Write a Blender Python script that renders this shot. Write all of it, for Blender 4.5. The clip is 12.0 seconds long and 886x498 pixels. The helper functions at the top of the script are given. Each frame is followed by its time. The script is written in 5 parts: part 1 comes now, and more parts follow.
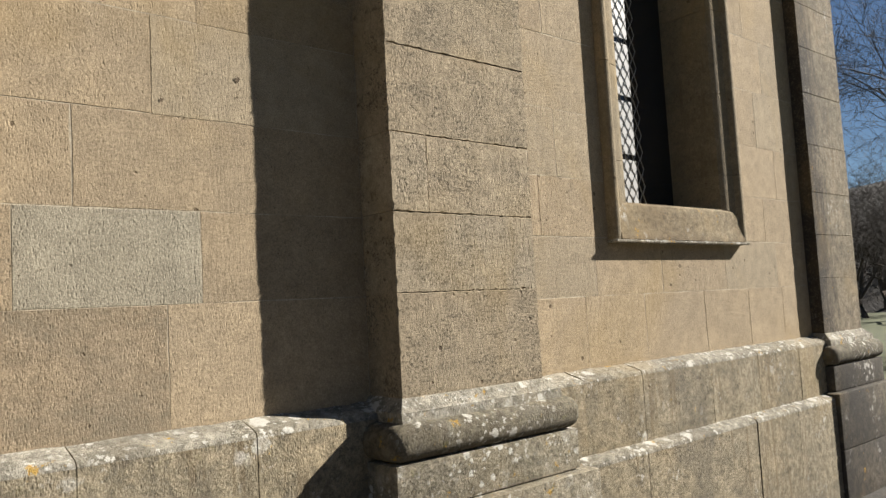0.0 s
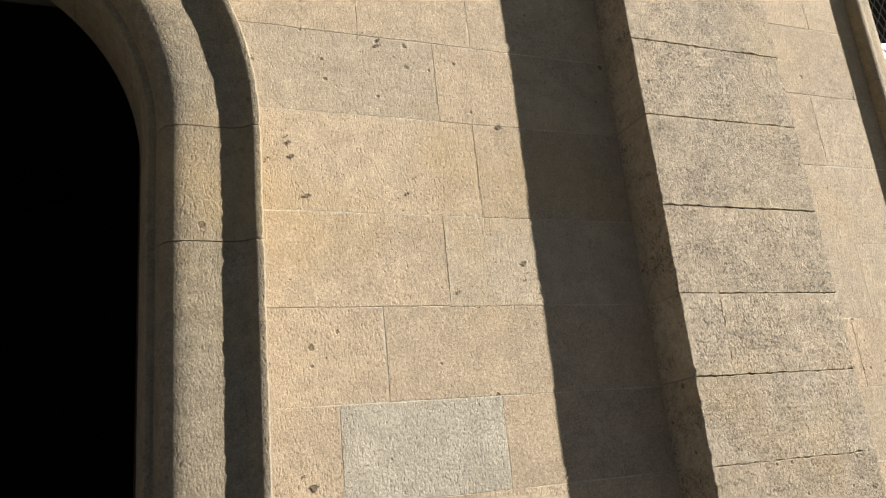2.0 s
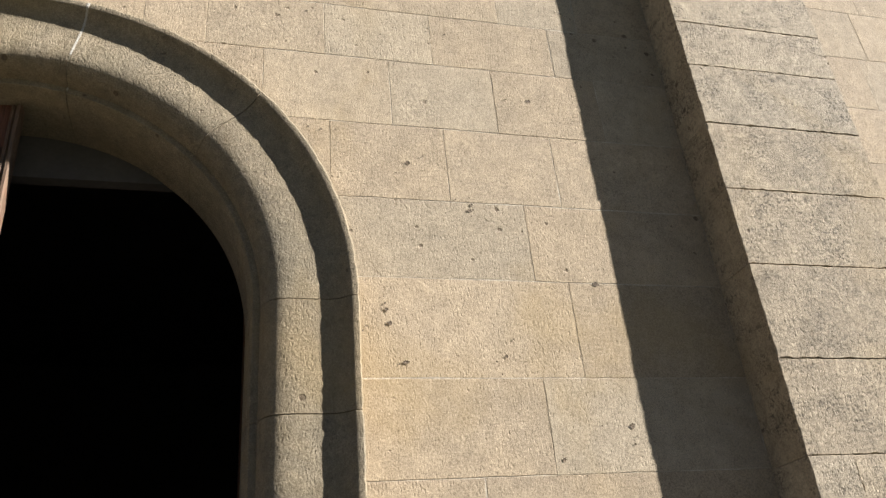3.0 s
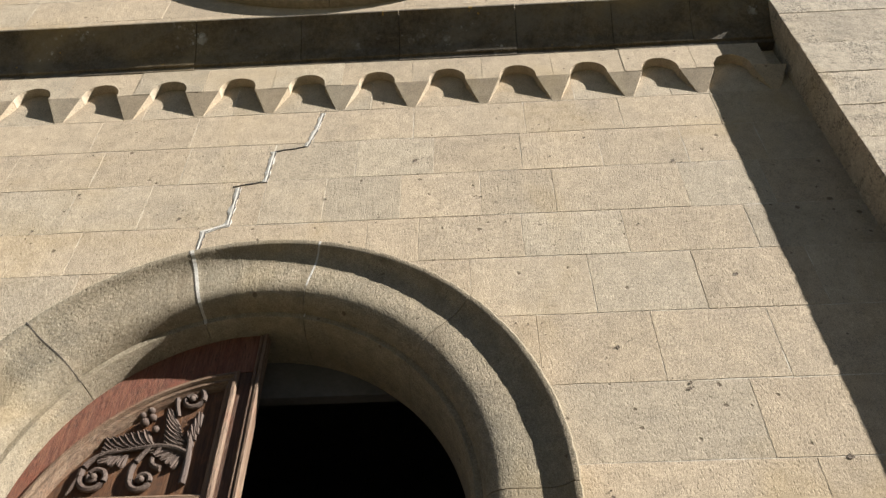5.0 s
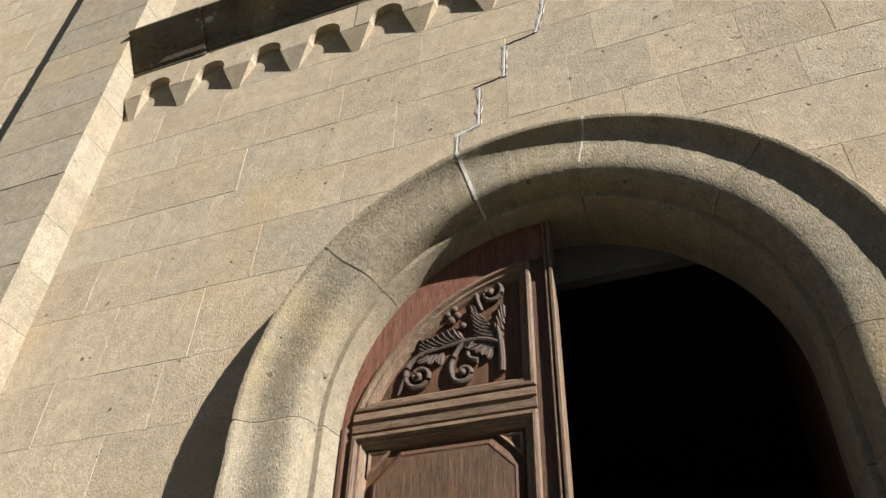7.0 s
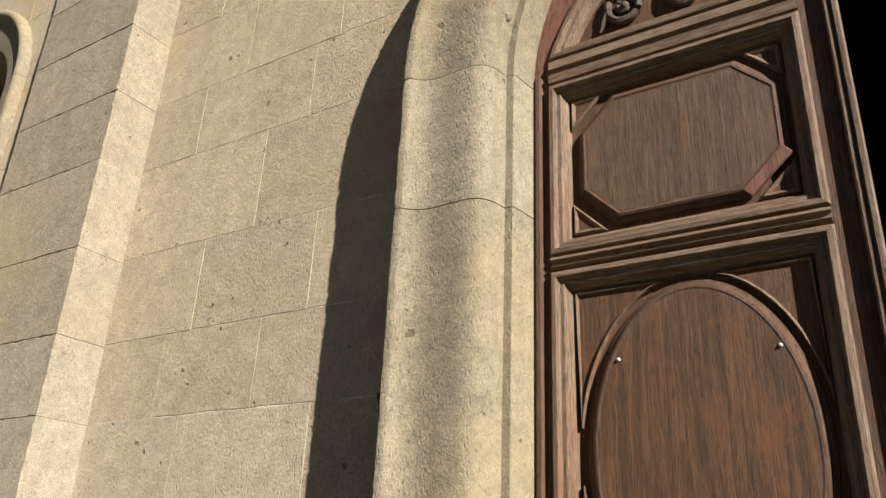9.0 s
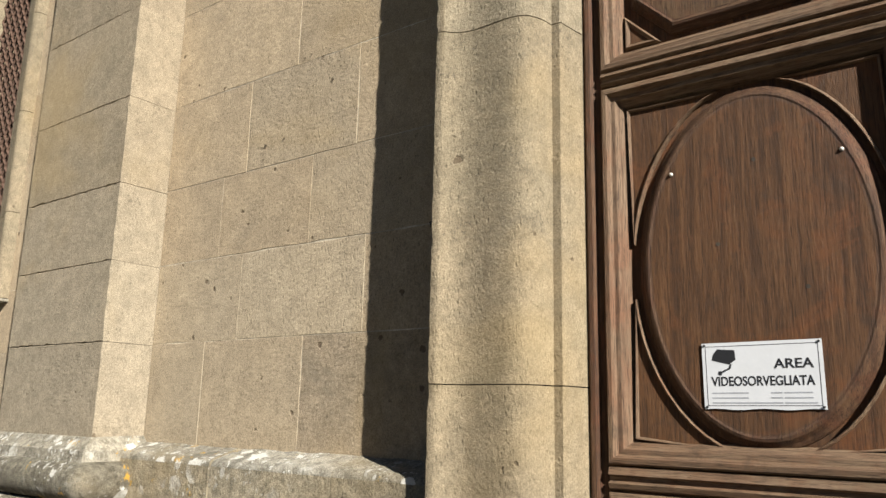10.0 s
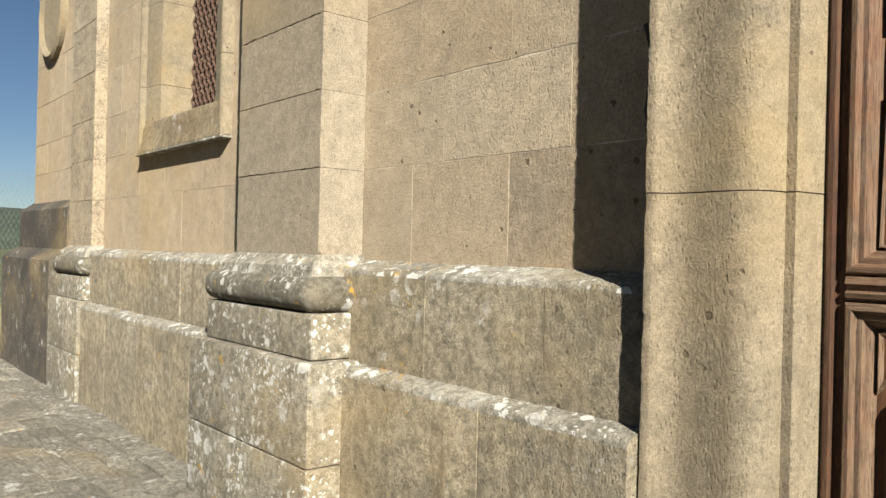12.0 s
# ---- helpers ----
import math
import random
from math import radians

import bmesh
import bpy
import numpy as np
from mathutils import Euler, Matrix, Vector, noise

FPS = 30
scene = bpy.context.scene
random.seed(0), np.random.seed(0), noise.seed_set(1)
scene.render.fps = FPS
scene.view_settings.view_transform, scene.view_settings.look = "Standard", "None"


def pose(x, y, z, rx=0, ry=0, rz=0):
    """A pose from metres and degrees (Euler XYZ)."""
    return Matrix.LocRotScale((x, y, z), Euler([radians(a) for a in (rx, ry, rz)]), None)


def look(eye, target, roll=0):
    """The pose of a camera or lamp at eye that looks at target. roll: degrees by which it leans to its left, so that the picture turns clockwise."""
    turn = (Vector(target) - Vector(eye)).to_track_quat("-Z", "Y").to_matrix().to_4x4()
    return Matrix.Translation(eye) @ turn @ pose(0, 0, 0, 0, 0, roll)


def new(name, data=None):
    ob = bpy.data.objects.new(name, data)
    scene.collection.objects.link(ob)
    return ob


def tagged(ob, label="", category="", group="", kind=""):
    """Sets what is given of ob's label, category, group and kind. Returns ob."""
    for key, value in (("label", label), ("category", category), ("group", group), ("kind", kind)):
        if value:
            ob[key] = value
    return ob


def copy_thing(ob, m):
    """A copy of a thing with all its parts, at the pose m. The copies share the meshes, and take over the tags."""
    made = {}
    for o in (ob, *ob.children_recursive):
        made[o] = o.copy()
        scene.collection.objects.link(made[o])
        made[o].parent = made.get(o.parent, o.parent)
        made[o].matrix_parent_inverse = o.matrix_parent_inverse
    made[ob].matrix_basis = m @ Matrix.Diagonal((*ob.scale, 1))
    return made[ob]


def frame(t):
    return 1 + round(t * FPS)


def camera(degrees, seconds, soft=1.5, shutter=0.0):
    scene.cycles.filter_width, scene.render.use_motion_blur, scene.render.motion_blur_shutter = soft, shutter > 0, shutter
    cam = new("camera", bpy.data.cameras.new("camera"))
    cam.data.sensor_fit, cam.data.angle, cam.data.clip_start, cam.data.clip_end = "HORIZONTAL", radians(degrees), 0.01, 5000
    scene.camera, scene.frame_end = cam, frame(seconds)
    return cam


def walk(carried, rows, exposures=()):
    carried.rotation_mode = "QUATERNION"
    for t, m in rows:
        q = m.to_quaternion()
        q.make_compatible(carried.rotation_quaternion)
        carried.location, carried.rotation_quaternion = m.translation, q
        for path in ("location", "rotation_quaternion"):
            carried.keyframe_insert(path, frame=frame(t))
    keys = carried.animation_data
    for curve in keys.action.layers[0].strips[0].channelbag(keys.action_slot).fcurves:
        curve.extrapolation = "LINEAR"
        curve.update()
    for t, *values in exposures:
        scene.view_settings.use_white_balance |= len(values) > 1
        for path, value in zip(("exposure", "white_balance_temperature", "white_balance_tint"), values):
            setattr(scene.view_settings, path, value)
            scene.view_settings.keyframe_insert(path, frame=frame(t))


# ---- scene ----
cam = camera(59.1, 12.0, soft=1.5)
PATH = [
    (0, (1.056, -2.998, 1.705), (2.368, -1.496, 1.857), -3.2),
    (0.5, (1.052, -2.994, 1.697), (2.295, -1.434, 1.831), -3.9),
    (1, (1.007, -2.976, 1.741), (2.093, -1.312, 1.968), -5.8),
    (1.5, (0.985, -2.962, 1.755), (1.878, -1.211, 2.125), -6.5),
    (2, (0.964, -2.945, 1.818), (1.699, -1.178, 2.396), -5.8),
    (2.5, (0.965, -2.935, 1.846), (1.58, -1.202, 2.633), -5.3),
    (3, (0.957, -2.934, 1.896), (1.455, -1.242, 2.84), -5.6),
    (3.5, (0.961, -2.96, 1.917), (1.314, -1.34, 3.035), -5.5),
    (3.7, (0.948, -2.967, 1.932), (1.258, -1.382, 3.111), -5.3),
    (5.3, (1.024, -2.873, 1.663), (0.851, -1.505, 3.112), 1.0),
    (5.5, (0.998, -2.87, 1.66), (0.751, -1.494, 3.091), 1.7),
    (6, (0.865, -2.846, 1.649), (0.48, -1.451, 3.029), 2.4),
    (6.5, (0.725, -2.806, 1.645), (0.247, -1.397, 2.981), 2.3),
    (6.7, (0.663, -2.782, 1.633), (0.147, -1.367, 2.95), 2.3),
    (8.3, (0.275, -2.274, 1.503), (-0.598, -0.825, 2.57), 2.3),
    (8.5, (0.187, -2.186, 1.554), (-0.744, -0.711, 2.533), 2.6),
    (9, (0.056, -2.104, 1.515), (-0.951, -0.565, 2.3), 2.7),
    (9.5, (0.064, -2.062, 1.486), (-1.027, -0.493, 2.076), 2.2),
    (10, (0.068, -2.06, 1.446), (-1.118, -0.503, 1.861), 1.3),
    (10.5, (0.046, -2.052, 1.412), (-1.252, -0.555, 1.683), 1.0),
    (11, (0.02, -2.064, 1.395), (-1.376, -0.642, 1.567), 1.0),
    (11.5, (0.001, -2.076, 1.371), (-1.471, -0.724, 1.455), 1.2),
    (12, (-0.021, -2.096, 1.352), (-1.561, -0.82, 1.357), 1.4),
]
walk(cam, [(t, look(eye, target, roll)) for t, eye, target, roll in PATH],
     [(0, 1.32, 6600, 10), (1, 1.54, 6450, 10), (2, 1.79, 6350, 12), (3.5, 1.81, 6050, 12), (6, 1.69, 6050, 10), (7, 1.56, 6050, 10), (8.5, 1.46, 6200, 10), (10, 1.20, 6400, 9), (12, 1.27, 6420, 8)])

# ---- light: low winter sun from the east side of the facade, clear sky ----
SUN_DIR = Vector((2.31, -1.0, 1.48)).normalized()
elev = math.asin(SUN_DIR.z)
world = bpy.data.worlds.new("sky")
scene.world = world
world.use_nodes = True
wn, wl = world.node_tree.nodes, world.node_tree.links
sky = wn.new("ShaderNodeTexSky")
sky.sky_type = 'NISHITA'
sky.sun_disc = False
sky.sun_elevation = elev
sky.sun_rotation = math.atan2(SUN_DIR.x, SUN_DIR.y)
sky.air_density, sky.dust_density, sky.ozone_density = 0.8, 0.0, 3.0
wl.new(sky.outputs[0], wn["Background"].inputs[0])
wn["Background"].inputs[1].default_value = 0.025
sun_data = bpy.data.lights.new("sun", 'SUN')
sun_data.energy, sun_data.angle, sun_data.color = 5.0, radians(0.55), (1.0, 0.955, 0.885)
sun = new("sun", sun_data)
sun.matrix_world = look(SUN_DIR * 50, (0, 0, 0))


# ---- materials ----
def node_mat(name):
    m = bpy.data.materials.new(name)
    m.use_nodes = True
    nt = m.node_tree
    return m, nt.nodes, nt.links, nt.nodes["Principled BSDF"]


def math_node(n, l, op, a, b=None, clamp=False):
    k = n.new("ShaderNodeMath")
    k.operation, k.use_clamp = op, clamp
    for i, v in enumerate((a, b)):
        if v is None:
            continue
        if isinstance(v, (int, float)):
            k.inputs[i].default_value = v
        else:
            l.new(v, k.inputs[i])
    return k.outputs[0]


def mix_col(n, l, fac, a, b, mode='MIX'):
    k = n.new("ShaderNodeMix")
    k.data_type, k.blend_type = 'RGBA', mode
    for sock, v in ((k.inputs[0], fac), (k.inputs[6], a), (k.inputs[7], b)):
        if isinstance(v, (int, float)):
            sock.default_value = v
        elif isinstance(v, tuple):
            sock.default_value = (*v, 1)
        else:
            l.new(v, sock)
    return k.outputs[2]


def ramp(n, l, src, lo, hi, a=0.0, b=1.0):
    k = n.new("ShaderNodeMapRange")
    k.inputs[1].default_value, k.inputs[2].default_value = lo, hi
    k.inputs[3].default_value, k.inputs[4].default_value = a, b
    k.interpolation_type = 'SMOOTHSTEP'
    l.new(src, k.inputs[0])
    return k.outputs[0]


def noise_tex(n, l, vec, scale, detail=4, rough=0.6, dist=0.0):
    k = n.new("ShaderNodeTexNoise")
    k.inputs["Scale"].default_value, k.inputs["Detail"].default_value = scale, detail
    k.inputs["Roughness"].default_value, k.inputs["Distortion"].default_value = rough, dist
    l.new(vec, k.inputs["Vector"])
    return k


def voronoi(n, l, vec, scale, rand=1.0):
    k = n.new("ShaderNodeTexVoronoi")
    k.inputs["Scale"].default_value, k.inputs["Randomness"].default_value = scale, rand
    l.new(vec, k.inputs["Vector"])
    return k


def stone_mat(name, col_a, col_b, col_c, pits=1.0, speck_amount=0.35, streak=0.0, lichen=0.0, grime=0.25, moss=0.0, bump=1.0, stain=(0.13, 0.115, 0.09), crust=None, bed=0.0, mottle=0.0):
    """Sandstone: warm grain, pick marks, open pores; lichen and grime where the stone is weathered."""
    m, n, l, bsdf = node_mat(name)
    geo, info = n.new("ShaderNodeNewGeometry"), n.new("ShaderNodeObjectInfo")
    # each block gets its own stretch of the grain
    shift = n.new("ShaderNodeVectorMath")
    shift.operation = 'MULTIPLY_ADD'
    comb = n.new("ShaderNodeCombineXYZ")
    for i in range(3):
        l.new(info.outputs["Random"], comb.inputs[i])
    l.new(comb.outputs[0], shift.inputs[0])
    shift.inputs[1].default_value = (13.0, 7.0, 29.0)
    l.new(geo.outputs["Position"], shift.inputs[2])
    p, wp = shift.outputs[0], geo.outputs["Position"]
    rnd = info.outputs["Random"]
    rnd2 = math_node(n, l, 'FRACT', math_node(n, l, 'MULTIPLY', rnd, 37.7))
    rnd3 = math_node(n, l, 'FRACT', math_node(n, l, 'MULTIPLY', rnd, 91.3))
    mp0 = n.new("ShaderNodeMapping")
    mp0.inputs["Rotation"].default_value = (0.0, 0.4, 0.0)
    mp0.inputs["Scale"].default_value = (1.5, 1.2, 0.65)
    l.new(p, mp0.inputs["Vector"])
    broad = noise_tex(n, l, p, 2.2, 5, 0.62).outputs[0]
    mid = noise_tex(n, l, p, 11.0, 5, 0.65).outputs[0]
    fine = noise_tex(n, l, p, 170.0, 3, 0.7).outputs[0]
    grit = noise_tex(n, l, p, 420.0, 2, 0.6).outputs[0]
    col = mix_col(n, l, ramp(n, l, broad, 0.32, 0.68), col_a, col_b)
    col = mix_col(n, l, ramp(n, l, rnd2, 0.4, 1.0, 0.0, 0.45), col, col_c)
    bright = math_node(n, l, 'ADD', 0.92, math_node(n, l, 'MULTIPLY', rnd3, 0.14))
    shade = math_node(n, l, 'MULTIPLY', bright, ramp(n, l, mid, 0.25, 0.8, 0.86, 1.12))
    shade = math_node(n, l, 'MULTIPLY', shade, ramp(n, l, fine, 0.28, 0.72, 0.70, 1.20))
    dash = noise_tex(n, l, mp0.outputs[0], 52.0, 5, 0.7).outputs[0]
    shade = math_node(n, l, 'MULTIPLY', shade, ramp(n, l, dash, 0.30, 0.44, 0.70, 1.01))
    shade = math_node(n, l, 'MULTIPLY', shade, ramp(n, l, grit, 0.28, 0.72, 0.88, 1.08))
    if mottle > 0:
        blot = noise_tex(n, l, wp, 24.0, 7, 0.78, 0.2).outputs[0]
        shade = math_node(n, l, 'MULTIPLY', shade, ramp(n, l, blot, 0.36, 0.62, 1.0 - 0.5 * mottle, 1.0 + 0.14 * mottle))
    # pecked surface: small separate strokes of the point chisel, darkened in the colour too
    peck = voronoi(n, l, mp0.outputs[0], 62.0)
    few = ramp(n, l, peck.outputs["Color"], 0.42, 0.75)
    strokes = math_node(n, l, 'MULTIPLY', ramp(n, l, peck.outputs["Distance"], 0.12, 0.42, 1.0, 0.0), few)
    shade = math_node(n, l, 'MULTIPLY', shade, math_node(n, l, 'SUBTRACT', 1.0, math_node(n, l, 'MULTIPLY', strokes, 0.22)))
    hsv = n.new("ShaderNodeCombineXYZ")
    for i in range(3):
        l.new(shade, hsv.inputs[i])
    col = mix_col(n, l, 1.0, col, hsv.outputs[0], 'MULTIPLY')
    # grey-brown grime in soft drifts
    drift = noise_tex(n, l, wp, 1.5, 6, 0.72, 0.6).outputs[0]
    speck = noise_tex(n, l, wp, 60.0, 4, 0.75).outputs[0]
    patch = math_node(n, l, 'ADD', math_node(n, l, 'MULTIPLY', drift, 0.75), math_node(n, l, 'MULTIPLY', speck, 0.25))
    g = ramp(n, l, patch, 0.62 - 0.22 * grime, 0.78 - 0.16 * grime, 0.0, 0.35 + 0.5 * grime)
    col = mix_col(n, l, g, col, stain)
    # dark crust in peppered clusters
    cluster = ramp(n, l, noise_tex(n, l, p, 4.5, 4, 0.6).outputs[0], 0.56 - 0.05 * speck_amount, 0.68 - 0.05 * speck_amount)
    pepper = ramp(n, l, noise_tex(n, l, p, 75.0, 4, 0.75).outputs[0], 0.562 - 0.017 * speck_amount, 0.607 - 0.017 * speck_amount)
    col = mix_col(n, l, math_node(n, l, 'MULTIPLY', math_node(n, l, 'MULTIPLY', cluster, pepper), 0.85 * min(speck_amount, 1.0)), col, (0.085, 0.07, 0.05))
    if streak > 0:
        # brown runs where water has come down
        ms = n.new("ShaderNodeMapping")
        ms.inputs["Scale"].default_value = (1.0, 1.0, 0.07)
        l.new(wp, ms.inputs["Vector"])
        run = noise_tex(n, l, ms.outputs[0], 11.0, 6, 0.72, 0.3).outputs[0]
        where = ramp(n, l, noise_tex(n, l, wp, 1.3, 3, 0.6).outputs[0], 0.4, 0.6)
        col = mix_col(n, l, math_node(n, l, 'MULTIPLY', math_node(n, l, 'MULTIPLY', ramp(n, l, run, 0.52, 0.66), where), streak), col, (0.15, 0.115, 0.07))
    if bed > 0:
        # soft beds of the stone, eaten out in level bands
        mb = n.new("ShaderNodeMapping")
        mb.inputs["Scale"].default_value = (0.22, 1.0, 1.7)
        l.new(p, mb.inputs["Vector"])
        beds = ramp(n, l, noise_tex(n, l, mb.outputs[0], 8.0, 5, 0.65, 0.2).outputs[0], 0.53, 0.62)
        eaten = ramp(n, l, noise_tex(n, l, p, 48.0, 4, 0.7).outputs[0], 0.50, 0.58)
        col = mix_col(n, l, math_node(n, l, 'MULTIPLY', math_node(n, l, 'MULTIPLY', beds, eaten), 0.75 * bed), col, (0.10, 0.08, 0.055))
    if crust:
        # black crust along one edge of the stones, ragged
        sep = n.new("ShaderNodeSeparateXYZ")
        l.new(wp, sep.inputs[0])
        mc = n.new("ShaderNodeMapping")
        mc.inputs["Scale"].default_value = (1.0, 1.0, 0.25)
        l.new(wp, mc.inputs["Vector"])
        rag = noise_tex(n, l, mc.outputs[0], 9.0, 6, 0.75).outputs[0]
        at = math_node(n, l, 'ADD', sep.outputs[0], math_node(n, l, 'MULTIPLY', math_node(n, l, 'SUBTRACT', rag, 0.5), 0.9))
        col = mix_col(n, l, math_node(n, l, 'MULTIPLY', ramp(n, l, at, crust[0], crust[1], 1.0, 0.0), ramp(n, l, speck, 0.36, 0.5, 0.55, 0.95)), col, (0.035, 0.03, 0.026))
    # ochre rust films
    och = ramp(n, l, noise_tex(n, l, wp, 0.9, 4, 0.6, 0.5).outputs[0], 0.5, 0.72, 0.0, 0.4)
    col = mix_col(n, l, och, col, (0.33, 0.235, 0.107))
    # open pores, only on part of the stones, their depth also put in as dark colour
    warp = n.new("ShaderNodeVectorMath")
    warp.operation = 'MULTIPLY_ADD'
    l.new(noise_tex(n, l, p, 45.0, 2).outputs[1], warp.inputs[0])
    warp.inputs[1].default_value = (0.02, 0.02, 0.02)
    l.new(p, warp.inputs[2])
    por = voronoi(n, l, warp.outputs[0], 16.0)
    size = math_node(n, l, 'SUBTRACT', por.outputs["Color"], 0.74)
    hole = math_node(n, l, 'SUBTRACT', math_node(n, l, 'MULTIPLY', size, 1.0), por.outputs["Distance"])
    hole = ramp(n, l, hole, -0.06, 0.0)
    por2 = voronoi(n, l, warp.outputs[0], 60.0)
    hole2 = ramp(n, l, math_node(n, l, 'SUBTRACT', math_node(n, l, 'SUBTRACT', por2.outputs["Color"], 0.62), por2.outputs["Distance"]), -0.1, 0.05)
    hole2 = math_node(n, l, 'MULTIPLY', hole2, ramp(n, l, mid, 0.5, 0.66))
    hole2 = math_node(n, l, 'MULTIPLY', hole2, 0.55)
    holes = math_node(n, l, 'MULTIPLY', math_node(n, l, 'MAXIMUM', hole, hole2), pits, True)
    col = mix_col(n, l, math_node(n, l, 'MULTIPLY', holes, 0.72), col, (0.075, 0.05, 0.03))
    if lichen > 0:
        warp2 = n.new("ShaderNodeVectorMath")
        warp2.operation = 'MULTIPLY_ADD'
        l.new(noise_tex(n, l, wp, 38.0, 4, 0.7).outputs[1], warp2.inputs[0])
        warp2.inputs[1].default_value = (0.05, 0.05, 0.05)
        l.new(wp, warp2.inputs[2])
        zone = ramp(n, l, noise_tex(n, l, wp, 3.2, 4, 0.65).outputs[0], 0.58 - 0.16 * lichen, 0.72 - 0.16 * lichen)
        for scale, cut in ((8.0, 0.49), (17.0, 0.46), (40.0, 0.47)):
            vor = voronoi(n, l, warp2.outputs[0], scale)
            on = ramp(n, l, math_node(n, l, 'SUBTRACT', math_node(n, l, 'MULTIPLY', vor.outputs["Color"], 0.62), vor.outputs["Distance"]), cut - 0.37, cut - 0.31)
            col = mix_col(n, l, math_node(n, l, 'MULTIPLY', math_node(n, l, 'MULTIPLY', on, zone), 0.85 * min(1.0, 0.4 + lichen * 0.6)), col, (0.56, 0.54, 0.48))
        gold = ramp(n, l, noise_tex(n, l, wp, 9.0, 6, 0.75, 0.3).outputs[0], 0.665 - 0.05 * lichen, 0.70 - 0.04 * lichen)
        col = mix_col(n, l, math_node(n, l, 'MULTIPLY', gold, 0.8), col, (0.42, 0.24, 0.03))
        pale = ramp(n, l, noise_tex(n, l, wp, 7.0, 6, 0.75).outputs[0], 0.55, 0.7, 0.0, 0.5 * lichen)
        col = mix_col(n, l, pale, col, (0.34, 0.325, 0.275))
    if moss > 0:
        mo = ramp(n, l, noise_tex(n, l, wp, 18.0, 5, 0.7).outputs[0], 0.6, 0.72, 0.0, moss)
        col = mix_col(n, l, mo, col, (0.16, 0.15, 0.03))
    l.new(col, bsdf.inputs["Base Color"])
    bsdf.inputs["Roughness"].default_value = 0.92
    bsdf.inputs["Specular IOR Level"].default_value = 0.2
    bsdf.inputs["Diffuse Roughness"].default_value = 0.15
    # relief: pick marks that lean one way, grain and pores
    mp = n.new("ShaderNodeMapping")
    mp.inputs["Rotation"].default_value = (0.0, 0.5, 0.0)
    mp.inputs["Scale"].default_value = (1.0, 1.0, 0.78)
    l.new(p, mp.inputs["Vector"])
    pick = noise_tex(n, l, mp.outputs[0], 98.0, 5, 0.72).outputs[0]
    h = math_node(n, l, 'ADD', math_node(n, l, 'MULTIPLY', pick, 0.0085), math_node(n, l, 'MULTIPLY', grit, 0.0016))
    h = math_node(n, l, 'ADD', h, math_node(n, l, 'MULTIPLY', mid, 0.005))
    h = math_node(n, l, 'ADD', h, math_node(n, l, 'MULTIPLY', dash, 0.004))
    h = math_node(n, l, 'SUBTRACT', h, math_node(n, l, 'MULTIPLY', strokes, 0.0036))
    h = math_node(n, l, 'SUBTRACT', h, math_node(n, l, 'MULTIPLY', holes, 0.010))
    b = n.new("ShaderNodeBump")
    b.inputs["Strength"].default_value, b.inputs["Distance"].default_value = 0.5 * bump, 1.0
    l.new(h, b.inputs["Height"])
    l.new(b.outputs[0], bsdf.inputs["Normal"])
    return m


STONE = stone_mat("sandstone", (0.411, 0.321, 0.210), (0.369, 0.292, 0.196), (0.361, 0.309, 0.222), mottle=0.15, bump=0.85)
STONE_PALE = stone_mat("sandstone_pale", (0.365, 0.326, 0.241), (0.335, 0.296, 0.214), (0.350, 0.311, 0.241), pits=0.5)
STONE_STAINED = stone_mat("sandstone_stained", (0.374, 0.292, 0.194), (0.326, 0.260, 0.179), (0.319, 0.276, 0.206), grime=0.75, stain=(0.19, 0.16, 0.115), mottle=0.5)
STONE_PILASTER = stone_mat("sandstone_weathered", (0.404, 0.325, 0.218), (0.356, 0.289, 0.198), (0.364, 0.312, 0.230), streak=0.2, pits=1.0, speck_amount=2.0, grime=0.25, bump=1.1, bed=0.9, mottle=0.45)
STONE_PORTAL = stone_mat("sandstone_dressed", (0.274, 0.220, 0.144), (0.243, 0.201, 0.134), (0.254, 0.215, 0.150), pits=0.9, speck_amount=0.7, streak=0.6, grime=0.4, bump=1.25, mottle=0.35)
STONE_SHAFT = stone_mat("sandstone_shaft", (0.307, 0.248, 0.170), (0.276, 0.227, 0.156), (0.284, 0.245, 0.181), pits=0.9, speck_amount=0.6, grime=0.15, bump=0.85, mottle=0.3)
STONE_PLINTH = stone_mat("sandstone_plinth", (0.349, 0.286, 0.187), (0.289, 0.244, 0.165), (0.319, 0.277, 0.200), streak=0.9, pits=0.7, speck_amount=1.0, lichen=0.22, grime=0.7, moss=0.15, bump=1.6, stain=(0.12, 0.105, 0.08), mottle=0.9)
STONE_BASE = stone_mat("sandstone_lichen", (0.328, 0.285, 0.207), (0.263, 0.232, 0.167), (0.299, 0.272, 0.202), streak=0.5, pits=0.6, speck_amount=1.0, lichen=1.0, grime=0.7, moss=0.25, bump=1.8, mottle=1)
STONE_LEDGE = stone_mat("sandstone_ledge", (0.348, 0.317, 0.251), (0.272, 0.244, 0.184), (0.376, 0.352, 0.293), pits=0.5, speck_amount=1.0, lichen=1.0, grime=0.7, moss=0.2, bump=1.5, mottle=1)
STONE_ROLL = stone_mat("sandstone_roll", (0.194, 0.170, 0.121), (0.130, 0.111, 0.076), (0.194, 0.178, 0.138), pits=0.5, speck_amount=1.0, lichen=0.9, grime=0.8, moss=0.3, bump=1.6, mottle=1)
